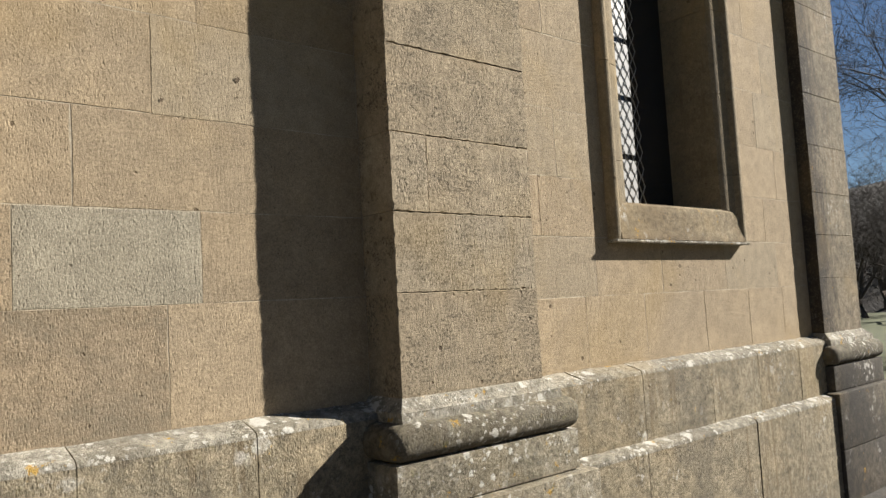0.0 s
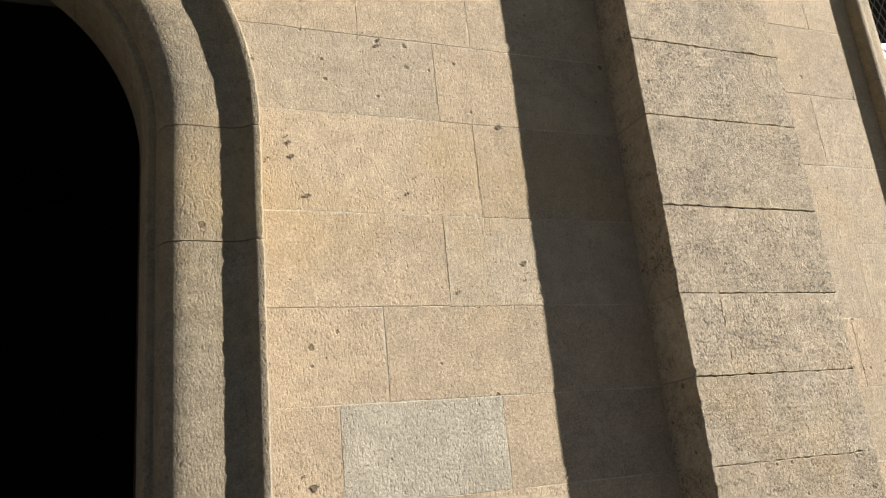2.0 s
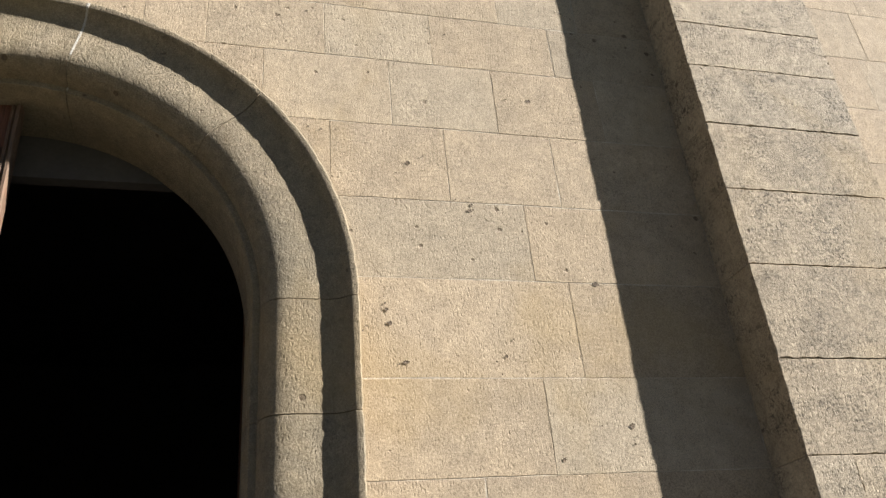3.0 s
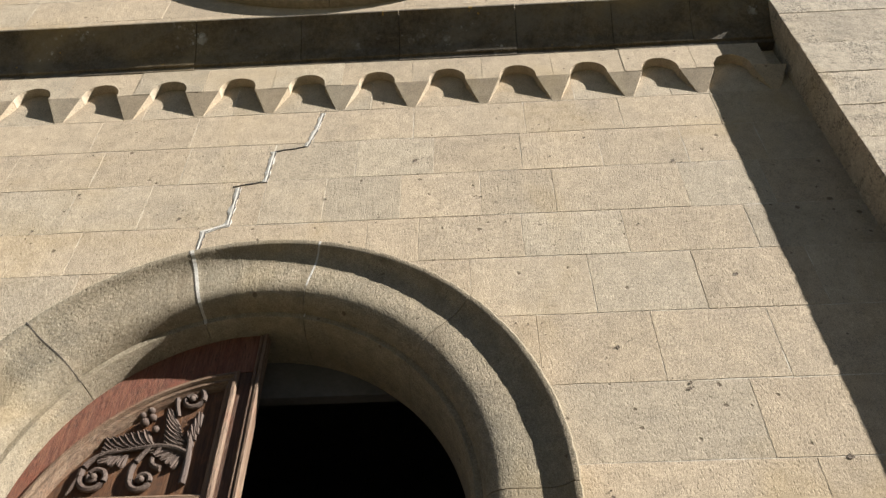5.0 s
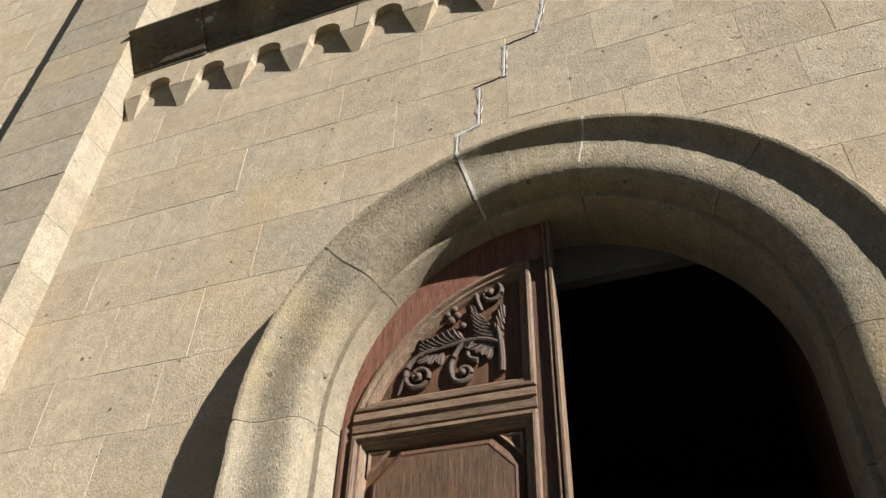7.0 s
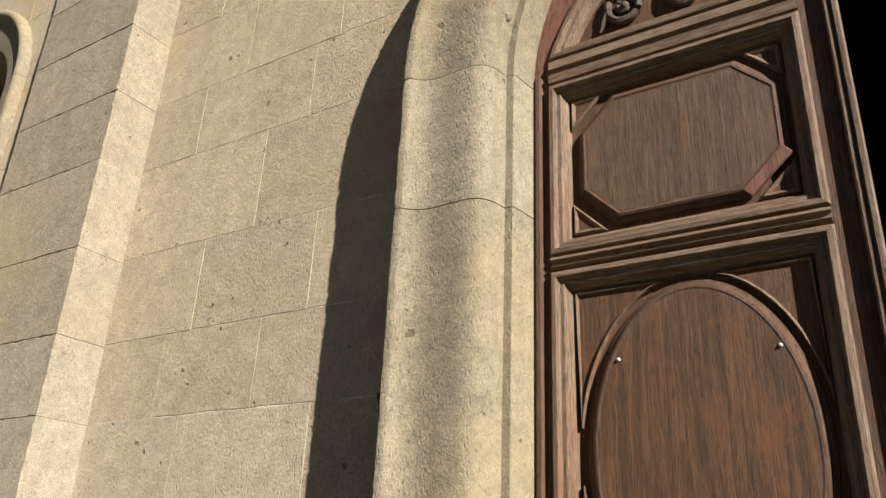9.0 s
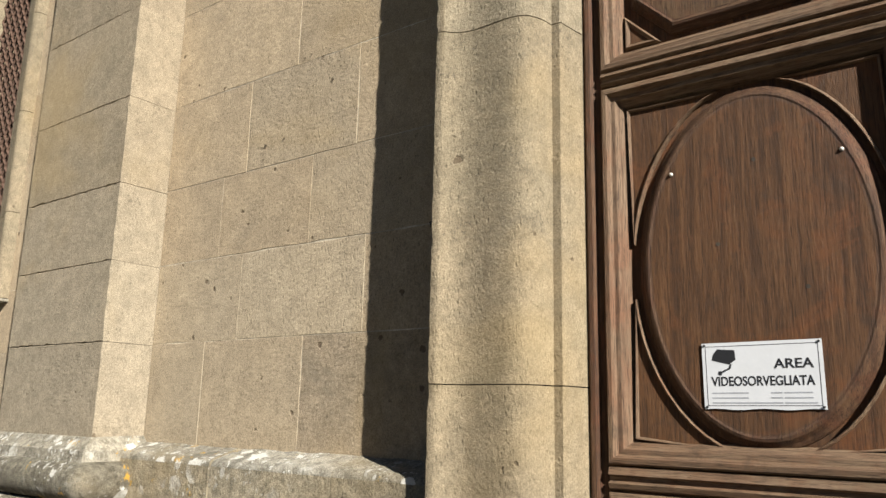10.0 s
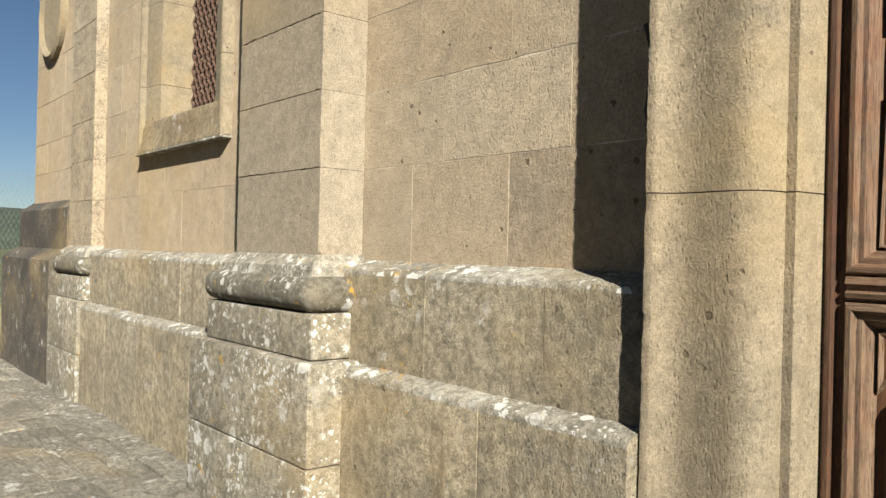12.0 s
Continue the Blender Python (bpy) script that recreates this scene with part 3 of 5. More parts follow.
for k, (z0, z1) in enumerate(zip(rows_left, rows_left[1:])):
    xs = courses(PIL_L[1], -HOLE_R, k, known_left, 0.45, 0.85)
    for a, b in zip(xs, xs[1:]):
        hole_block(wall_center, a, b, z0, z1, DOOR_HOLE, STONE_STAINED if k == 0 and a > -2.2 else STONE)
# the arch rises above the side courses: fill between the sides and the ring there
for side in (-1, 1):
    rows = [r for r in (rows_right if side > 0 else rows_left) if r >= 3.2]
    for z0, z1 in zip(rows, rows[1:]):
        a, b = (0.9, HOLE_R) if side > 0 else (-HOLE_R, -0.9)
        hole_block(wall_center, a, b, z0, z1, DOOR_HOLE, STONE)
for k, (z0, z1) in enumerate(zip(rows_above, rows_above[1:])):
    xs = courses(PIL_L[1], PIL_R[0], k, known_above, 0.45, 0.95)
    for a, b in zip(xs, xs[1:]):
        hole_block(wall_center, a, b, z0, z1, DOOR_HOLE, STONE)

wall_upper = wall_backing("wall_upper", PIL_L[0], PIL_R[1], CORNICE_Z0, TOP, "upper sandstone ashlar wall above the cornice", hole=(0.0, 1.5, 7.9, 9.45))
OCULUS = (0.0, 1.62, 7.83, 9.45)
for k, (z0, z1) in enumerate(zip(rows_upper, rows_upper[1:])):
    xs = course_joints(PIL_L[1], PIL_R[0], 0.42, 0.8)
    for a, b in zip(xs, xs[1:]):
        if max(abs(a), abs(b)) < 1.6 and z0 > 7.8:
            continue
        block(wall_upper, a, b, z0, z1, 0.0, 0.06, STONE)


# ---- windows in the side bays ----
def bay(name, x0, x1, win, rows, label, known):
    c, r, zs, zc = win
    wall = wall_backing(name, x0, x1, 0.0, TOP, label, y1=0.42, hole=(c, r - 0.14, zs + 0.12, zc))
    for k, (z0, z1) in enumerate(zip(rows, rows[1:])):
        beside = (c - r, c + r) if z1 > zs + 0.05 and z0 < zc else ()
        xs = sorted([x0, x1, *beside, *known[k]]) if k in known else course_joints(x0, x1, 0.4, 0.72, beside)
        for a, b in zip(xs, xs[1:]):
            if z1 > zs + 0.05 and z0 < zc and a > c - r - 0.01 and b < c + r + 0.01:
                if z1 <= zc:
                    if z0 < zs:
                        block(wall, a, b, z0, zs, 0.0, 0.06, STONE)
                    continue
            hole_block(wall, a, b, z0, z1, win, STONE)
    return wall


WIN_R = (5.87, 0.75, 2.12, 4.45)
WIN_L = (-5.45, 0.72, 2.09, 4.45)
rows_bay = [1.28, 1.73, 2.09, 2.445, 2.855, 3.31, 3.75, 4.2, 4.6, 5.0, 5.4, 5.8, 6.2, 6.6, 7.0, 7.4, 7.8, 8.2, 8.6, 9.0, 9.4, 9.8, 10.2]
FAR_R, FAR_L = (7.775, 8.54), (-8.0, -7.26)
bay("wall_bay_east", PIL_R[1], FAR_R[0], WIN_R, rows_bay, "sandstone ashlar wall of the side bay with a barred window", known_bay_east)
bay("wall_bay_west", FAR_L[1], PIL_L[0], WIN_L, rows_bay, "sandstone ashlar wall of the side bay with a tall window", known_bay_west)


def window(name, win, outer, pane_mat, wire_mat, label, net_y, inner):
    """Round-headed window: stone surround with a roll edge, deep reveal, heavy sill, wire net, pane."""
    c, r, zs, zc = win
    w = empty(name, label, "window", kind="structure")
    # profile as (distance from the centre line, y), from the wall outside to the back of the reveal
    ro = outer
    prof = [(ro, 0.02), (ro, -0.045), (ro - 0.012, -0.062), (ro - 0.035, -0.070), (ro - 0.060, -0.062), (ro - 0.072, -0.045), (ro - 0.085, -0.030),
            (ro - 0.15, -0.022), (ro - 0.20, -0.012), (ro - inner + 0.010, 0.01), (ro - inner, 0.40), (ro, 0.40)]
    zj = [zs - 0.043, zs + 0.47, zs + 1.1, zs + 1.75, zc]
    for side in (-1, 1):
        for a, b in zip(zj, zj[1:]):
            secs = [[(c + side * p, y, z) for p, y in prof] for z in (a + 0.0015, b - 0.0015)]
            part("jamb_stone", loft_bm(secs), STONE_PORTAL, w, smooth=True)
    edges = [0, 38, 75, 105, 142, 180]
    for a, b in zip(edges, edges[1:]):
        secs = []
        for i in range(9):
            t = radians(a + 0.1 + (b - a - 0.2) * i / 8)
            secs.append([(c + p * math.cos(t), y, zc + p * math.sin(t)) for p, y in prof])
        part("arch_stone", loft_bm(secs), STONE_PORTAL, w, smooth=True)
    # sill: sloped top, ogee front, thin drip edge
    sp = [(0.39, zs + 0.03), (0.02, zs - 0.042), (-0.072, zs - 0.042), (-0.070, zs - 0.02), (-0.058, zs + 0.02), (-0.047, zs + 0.08), (-0.044, zs + 0.14), (-0.030, zs + 0.185), (0.0, zs + 0.205), (0.39, zs + 0.23)]
    secs = [[(x, y, z) for y, z in sp] for x in (c - ro + 0.055, c - ro + 0.12, c, c + ro - 0.12, c + ro - 0.055)]
    part("sill", loft_bm(secs), STONE_SILL, w, "brown-stained sandstone sill with a moulded front", smooth=True)
    part("drip_edge", box_bm(c - ro - 0.006, c + ro + 0.006, -0.076, 0.02, zs - 0.062, zs - 0.0445, 0.006, 2), STONE_LEDGE, w)
    part("pane", box_bm(c - ro + 0.2, c + ro - 0.2, 0.40, 0.41, zs + 0.12, zc + ro - 0.2), GLASS_DARK, w)
    # pale panes only where sun falls; the lit strip is put in by colour
    if pane_mat is not GLASS_DARK:
        for q in range(5):
            part("pane", box_bm(c - ro + 0.24, c - ro + 0.66, 0.205, 0.215, zs + 0.17 + 0.42 * q, zs + 0.55 + 0.42 * q), pane_mat, w, "pale strip of pane where the sunlight is put in by colour")
    # chain-link net: wires that bend round one another
    net = bmesh.new()
    half, pitch = ro - inner, 0.078
    torn = wire_mat is WIRE
    gauge = 0.0036 if torn else 0.0105
    k = 0
    x = c - half
    while x < (c - 0.13 if torn else c + half):
        zig = []
        z = zs + 0.13
        s = k % 2
        ragged = 0.016 * noise.noise((k * 1.7, 3.0, 0.5)) if torn else 0.0
        while z < zc + 0.35:
            zig.append((x + (pitch * 0.53 if s else -pitch * 0.03), net_y + (0.004 if s else -0.004), z + ragged))
            z += pitch * 0.78
            s = 1 - s
        tube_bm(zig, gauge, 4, net, cap=False)
        x += pitch * 0.5
        k += 1
    part("wire_net", net, wire_mat, w, "diamond wire netting")
    return w


window("window_1", WIN_R, 0.82, GLASS_SUNLIT, WIRE, "round-headed stone window with torn wire netting and moulded sill", 0.172, 0.235)
window("window_2", WIN_L, 0.79, GLASS_DARK, WIRE_RUST, "round-headed stone window with brown wire netting and moulded sill", 0.25, 0.30)


# ---- plinth that runs along the foot of the facade ----
def plinth_run(name, x0, x1, label, upper=(), lower=(), lo=0.6, hi=1.05, mat=STONE_PLINTH):
    e = empty(name, label, "plinth", kind="structure")
    up = [(0.05, PLINTH_LOW - 0.01), (-0.137, PLINTH_LOW - 0.01), (-0.137, 1.235), (-0.131, 1.252), (-0.118, 1.264), (0.0, 1.30), (0.05, 1.30)]
    low = [(0.05, -0.1), (-0.233, -0.1), (-0.233, 0.79), (-0.227, 0.808), (-0.213, 0.82), (-0.137, 0.838), (0.05, 0.838)]
    for prof, z in ((up, 1), (low, 0)):
        marks = upper if z else lower
        xs = [x0, *marks, x1] if marks else course_joints(x0, x1, lo, hi)
        for a, b in zip(xs, xs[1:]):
            n = max(4, int((b - a) / 0.06))
            d = rng.uniform(-0.003, 0.003)
            secs = []
            for i in range(n + 1):
                x = a + 0.002 + (b - a - 0.004) * i / n
                w = [rng.uniform(-0.004, 0.004) for _ in range(2)]
                secs.append([(x - a, y + d + (w[0] if 2 <= q <= 5 else 0), zz + (w[1] if 3 <= q <= 5 else 0)) for q, (y, zz) in enumerate(prof)])
            ob = link_mesh("plinth_block", loft_bm(secs), mat, e, smooth=True, at=(a, 0, 0))
            # every face turned up takes the paler, lichen-rich ledge stone
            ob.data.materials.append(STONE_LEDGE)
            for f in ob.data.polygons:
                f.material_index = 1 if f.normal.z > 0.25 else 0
    return e


plinth_run("plinth_east", ARCH_R + 0.002, PIL_R[0], "two-stage weathered sandstone plinth beside the portal", (1.86, 2.53), (2.2,))
plinth_run("plinth_west", PIL_L[1], -ARCH_R - 0.002, "two-stage weathered sandstone plinth beside the portal", (-2.488, -1.839), (-2.6, -2.05))
plinth_run("plinth_bay_east", PIL_R[1], FAR_R[0], "two-stage sandstone plinth with pale lichen on its ledges", (4.55, 5.118, 5.904, 6.554, 7.2), (4.977, 5.651, 6.275, 6.9))
plinth_run("plinth_bay_west", FAR_L[1], PIL_L[0], "two-stage sandstone plinth with dry stained faces")


# ---- pilasters ----
def pilaster(x0, x1, y, rows, label, shaft=STONE_PILASTER, base=STONE_BASE, split=()):
    p = empty("pilaster", label, "pilaster", kind="structure", group="pilasters of the facade")
    for k, (z0, z1) in enumerate(zip(rows, rows[1:])):
        cuts = [x0, x1]
        if k in split:
            cuts = [x0, x0 + split[k], x1]
        for a, b in zip(cuts, cuts[1:]):
            block(p, a, b, z0, z1, y, 0.05, shaft, gap=0.0009, proud=0.002, jitter=0.001, step=0.025, rag=0.006)
    # sloped slab, cushion roll, two plinth blocks
    bm = bmesh.new()
    lowr = [(x0 - 0.06, 0.0, 1.215), (x0 - 0.06, y - 0.07, 1.215), (x1 + 0.06, y - 0.07, 1.215), (x1 + 0.06, 0.0, 1.215)]
    midr = [(x0 - 0.06, 0.0, 1.27), (x0 - 0.06, y - 0.065, 1.265), (x1 + 0.06, y - 0.065, 1.265), (x1 + 0.06, 0.0, 1.27)]
    topr = [(x0 - 0.004, 0.0, 1.325), (x0 - 0.004, y - 0.004, 1.32), (x1 + 0.004, y - 0.004, 1.32), (x1 + 0.004, 0.0, 1.325)]
    part("base_slab", loft_bm([lowr, midr, topr], bm=bm), STONE_LEDGE, p)
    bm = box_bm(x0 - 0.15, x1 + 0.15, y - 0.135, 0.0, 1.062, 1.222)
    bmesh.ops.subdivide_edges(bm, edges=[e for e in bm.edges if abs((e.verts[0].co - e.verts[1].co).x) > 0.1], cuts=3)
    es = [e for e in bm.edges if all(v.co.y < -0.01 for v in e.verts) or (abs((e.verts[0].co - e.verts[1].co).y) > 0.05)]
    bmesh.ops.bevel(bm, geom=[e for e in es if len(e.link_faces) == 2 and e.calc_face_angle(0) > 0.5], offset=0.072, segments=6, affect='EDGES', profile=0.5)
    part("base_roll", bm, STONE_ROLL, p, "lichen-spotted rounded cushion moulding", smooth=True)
    part("base_block", box_bm(x0 - 0.13, x1 + 0.13, y - 0.105, 0.0, 0.852, 1.058, 0.016, 2), base, p, smooth=True)
    part("base_block", box_bm(x0 - 0.215, x1 + 0.215, y - 0.165, 0.0, 0.40, 0.848, 0.018, 2), base, p, smooth=True)
    part("base_block", box_bm(x0 - 0.215, x1 + 0.215, y - 0.165, 0.0, -0.1, 0.396, 0.012, 2), base, p, smooth=True)
    return p


rows_pil_r = [1.315, 1.785, 2.155, 2.52, 2.935, 3.39, 3.797, 4.19, 4.57, 4.875, 5.19, 5.5, 5.85, 6.2, 6.6, 7.0, 7.4, 7.8, 8.2, 8.6, 9.0, 9.4, 9.8, 10.2]
rows_pil_l = [1.315, 1.725, 2.086, 2.445, 2.863, 3.323, 3.72, 4.13, 4.52, 4.92, 5.3, 5.7, 6.1, 6.5, 6.9, 7.3, 7.7, 8.1, 8.5, 8.9, 9.4, 9.8, 10.2]
pilaster(*PIL_R, PIL_Y, rows_pil_r, "grey-stained pitted sandstone pilaster on a moulded lichen-covered base", split={2: 0.215})
pilaster(*PIL_L, PIL_Y, rows_pil_l, "pale sandstone pilaster on a moulded lichen-covered base", shaft=STONE_SHAFT)
pilaster(*FAR_R, -0.105, rows_pil_r, "black-streaked sandstone corner pilaster on a moulded base", shaft=STONE_STREAK, base=STONE_SOOT)
pilaster(*FAR_L, -0.10, rows_pil_l, "slim pale sandstone pilaster on a small moulded base")


# ---- portal surround ----
# profile as (distance from the axis, y): outer ridge, hollow, roll, groove, splayed reveal
PORTAL = [(1.41, 0.06), (1.41, RIDGE_Y + 0.006), (1.404, RIDGE_Y), (1.382, RIDGE_Y), (1.374, RIDGE_Y + 0.006), (1.362, -0.166),
          (1.345, -0.152), (1.322, -0.142), (1.298, -0.1365), (1.272, -0.1355), (1.248, -0.1360), (1.225, -0.1372), (1.200, -0.1386),
          (1.172, -0.1396), (1.142, -0.1385), (1.116, -0.131), (1.096, -0.117), (1.081, -0.093), (1.072, -0.066), (1.068, -0.040), (1.066, -0.022), (1.038, -0.022), (1.034, -0.018),
          (1.016, 0.10), (1.014, 0.32), (1.41, 0.32)]


def worn(end, reach=0.0):
    """The portal's profile at one height: the outer ridge is chipped, the rest slightly uneven."""
    chip = rng.random() ** 5 * 0.004 + (0.002 if end else 0.0)
    low = rng.uniform(-0.0012, 0.0012)
    inner = lambda r: reach * min(1.0, max(0.0, (1.2 - r) / 0.134))
    return [(r - inner(r) - (chip if 1 <= q <= 2 else 0.0), y + (chip * 0.7 if 1 <= q <= 4 else low if 4 < q < 18 else 0.0)) for q, (r, y) in enumerate(PORTAL)]


def portal():
    p = empty("portal_arch", "moulded sandstone portal surround with a round arch", "portal", kind="structure")
    joints_l = [0.0, 0.55, 1.535, 2.68, 3.27]
    joints_r = [0.0, 0.6, 1.61, 2.75, 3.25]
    for side, zs in ((-1, joints_l), (1, joints_r)):
        zs = zs[:-1] + [ARCH_Z]
        for a, b in zip(zs, zs[1:]):
            n = max(2, int((b - a) / 0.022))
            secs = []
            for i in range(n + 1):
                z = a + 0.0018 + (b - a - 0.0036) * i / n
                secs.append([(side * r, y, z) for r, y in worn(i in (0, n), 0.03 if side > 0 else 0.0)])
            part("jamb_stone", loft_bm(secs), STONE_PORTAL, p, smooth=True)
    cuts = [0, 43.5, 79, 106, 140, 180]
    for a, b in zip(cuts, cuts[1:]):
        n = 36
        secs = []
        for i in range(n + 1):
            t = radians(a + 0.08 + (b - a - 0.16) * i / n)
            secs.append([(r * math.cos(t), y, ARCH_Z + r * math.sin(t)) for r, y in worn(i in (0, n), 0.03 * min(1.0, max(0.0, (100 - math.degrees(t)) / 50)))])
        part("arch_stone", loft_bm(secs), STONE_PORTAL, p, smooth=True)
    # repair mortar in the open joint, beside the crown
    for deg, half, mat in ((106.0, 0.42, MORTAR_WHITE), (79.0, 0.2, MORTAR_WHITE), (106.45, 0.09, CRACK), (140.0, 0.10, CRACK)):
        secs = []
        for i in range(4):
            t = radians(deg - half + 2 * half * i / 3)
            lift = 0.0012 if mat is MORTAR_WHITE else 0.0018
            secs.append([(r * math.cos(t), y - lift, ARCH_Z + r * math.sin(t)) for r, y in PORTAL[2:22]] + [(r * math.cos(t), y + 0.02, ARCH_Z + r * math.sin(t)) for r, y in PORTAL[21:1:-1]])
        part("joint_filling", loft_bm(secs), mat, p)
    # a small carved boss left on the groove
    bm = bmesh.new()
    bmesh.ops.create_uvsphere(bm, u_segments=12, v_segments=8, radius=0.03)
    bmesh.ops.scale(bm, vec=(0.8, 0.7, 1.2), verts=bm.verts)
    for v in bm.verts:
        v.co += Vector((-1.055, -0.055, 3.46)) + v.co * 0.15 * noise.noise(v.co * 60)
    part("boss", bm, STONE_PORTAL, p, smooth=True)
    return p


portal()


def strip(name, path, width, y, mat, parent, thick=0.003):
    """A thin ragged band on the wall along a path of (x, z)."""
    pts = []
    for (x0, z0), (x1, z1) in zip(path, path[1:]):
        m = max(2, int(math.hypot(x1 - x0, z1 - z0) / 0.03))
        pts += [(x0 + (x1 - x0) * i / m, z0 + (z1 - z0) * i / m) for i in range(m)]
    pts.append(path[-1])
    secs = []
    for i, (x, z) in enumerate(pts):
        a, b = pts[max(i - 1, 0)], pts[min(i + 1, len(pts) - 1)]
        d = Vector((b[0] - a[0], b[1] - a[1])).normalized()
        w = width * rng.uniform(0.45, 1.25) / 2
        o = rng.uniform(-0.004, 0.004)
        p0, p1 = (x - d.y * (w + o), z + d.x * (w + o)), (x + d.y * (w - o), z - d.x * (w - o))
        secs.append([(p0[0], y + 0.01, p0[1]), (p0[0], y, p0[1]), (x, y - thick, z), (p1[0], y, p1[1]), (p1[0], y + 0.01, p1[1])])
    return part(name, loft_bm(secs), mat, parent)


crack_a = [(-0.395, 4.60), (-0.46, 4.70), (-0.455, 4.90), (-0.33, 4.95), (-0.325, 5.28)]
crack_b = [(-0.175, 5.32), (-0.165, 5.62)]
crack_c = [(0.03, 5.66), (0.075, 5.84), (0.10, 6.02)]
for path in (crack_a, crack_b, crack_c):
    strip("crack_filling", path, 0.034, -0.0026, MORTAR_WHITE, wall_center)
    strip("crack", [(x + 0.014, z) for x, z in path], 0.0035, -0.0052, CRACK, wall_center, 0.001)
strip("crack", [(-0.36, 5.29), (-0.17, 5.33)], 0.008, -0.004, CRACK, wall_center, 0.001)
strip("crack", [(-0.165, 5.62), (0.03, 5.66)], 0.008, -0.004, CRACK, wall_center, 0.001)
strip("crack", [(-1.55, 2.10), (-1.52, 1.95), (-1.545, 1.82), (-1.50, 1.62), (-1.53, 1.45), (-1.49, 1.32)], 0.022, -0.003, CRACK, wall_center, 0.001)


# ---- arcade of small corbels, and the cornice over it ----
STEP, ARC0, AR = 0.474, -0.50, 0.122
arcade = empty("corbel_arcade", "row of small round arches on wedge corbels under the cornice", "frieze", kind="structure")
AY, CREASE, SPRING = -0.066, 6.25, 6.275


def corbel_bm(a, b):
    """Inverted pyramid that runs back to a narrow foot on the wall."""
    mid = (a + b) / 2
    bm = bmesh.new()
    pts = [(a, AY, CREASE), (b, AY, CREASE), (b, 0.004, CREASE), (a, 0.004, CREASE), (mid - 0.022, 0.004, CORBEL_Z), (mid + 0.022, 0.004, CORBEL_Z)]
    v = [bm.verts.new(p) for p in pts]
    for f in ((0, 1, 5, 4), (1, 2, 5), (3, 0, 4), (0, 3, 2, 1), (2, 3, 4, 5)):
        bm.faces.new([v[i] for i in f])
    bmesh.ops.recalc_face_normals(bm, faces=bm.faces)
    return bm


for k in range(-6, 8):
    c = ARC0 + STEP * k
    lo_x, hi_x = max(c - STEP / 2, PIL_L[1]), min(c + STEP / 2, PIL_R[0])
    if k == -6:
        lo_x, hi_x = PIL_L[1], c + STEP / 2
        if hi_x - lo_x > 0.02:
            part("arch_stone", prism_bm([(lo_x, CREASE), (hi_x, CREASE), (hi_x, CORNICE_Z0), (lo_x, CORNICE_Z0)], AY, 0.0, 0.003), STONE, arcade)
    else:
        arc = [(c + AR * math.cos(math.pi * i / 14), SPRING + AR * math.sin(math.pi * i / 14)) for i in range(15)]
        poly = [(hi_x - 0.001, CREASE), (hi_x - 0.001, CORNICE_Z0), (lo_x + 0.001, CORNICE_Z0), (lo_x + 0.001, CREASE), (c - AR, CREASE), *arc[::-1], (c + AR, CREASE)]
        part("arch_stone", prism_bm(poly, AY + rng.uniform(-0.002, 0.002), 0.0), STONE, arcade)
    a, b = (c + AR, min(c + STEP - AR, PIL_R[0]))
    if b - a > 0.03 and a > PIL_L[1] - 0.2:
        a = max(a, PIL_L[1])
        part("corbel", corbel_bm(a + 0.002, b - 0.002), STONE, arcade)


cornice = empty("cornice", "weathered stone cornice, the shade of its hollow underside put into the colour", "cornice", kind="structure")
CORN = [(0.03, CORNICE_Z0), (AY - 0.004, CORNICE_Z0), (AY - 0.006, 6.568), (AY - 0.024, 6.572), (AY - 0.034, 6.598), (-0.112, 6.632), (-0.116, 6.648), (-0.137, 6.674), (-0.168, 6.722), (-0.205, 6.778), (-0.242, 6.822), (-0.262, 6.84), (-0.277, 6.846), (-0.277, 6.862), (0.03, 6.93)]
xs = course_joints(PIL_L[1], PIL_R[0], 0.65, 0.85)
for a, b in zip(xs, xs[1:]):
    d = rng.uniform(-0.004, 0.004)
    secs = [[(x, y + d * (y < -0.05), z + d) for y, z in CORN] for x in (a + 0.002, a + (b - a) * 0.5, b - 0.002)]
    part("cornice_block", loft_bm(secs), STONE_CORNICE_SHADED, cornice, smooth=True)


def oculus():
    w = empty("window_3", "large round window ring high over the cornice", "window", kind="structure")
    prof = [(1.93, 0.05), (1.93, -0.06), (1.90, -0.09), (1.85, -0.09), (1.80, -0.05), (1.74, -0.03), (1.66, 0.0), (1.60, 0.25), (1.93, 0.25)]
    for q in range(12):
        secs = []
        for i in range(9):
            t = radians(q * 30 + 0.1 + 29.8 * i / 8)
            secs.append([(r * math.cos(t), y, 9.43 + r * math.sin(t)) for r, y in prof])
        part("ring_stone", loft_bm(secs), STONE_PORTAL, w, smooth=True)
    bm = bmesh.new()
    bmesh.ops.create_circle(bm, cap_ends=True, segments=64, radius=1.62, matrix=Matrix.Translation((0, 0.2, 9.43)) @ Matrix.Rotation(radians(90), 4, 'X'))
    part("pane", bm, GLASS_DARK, w)
    return w


oculus()


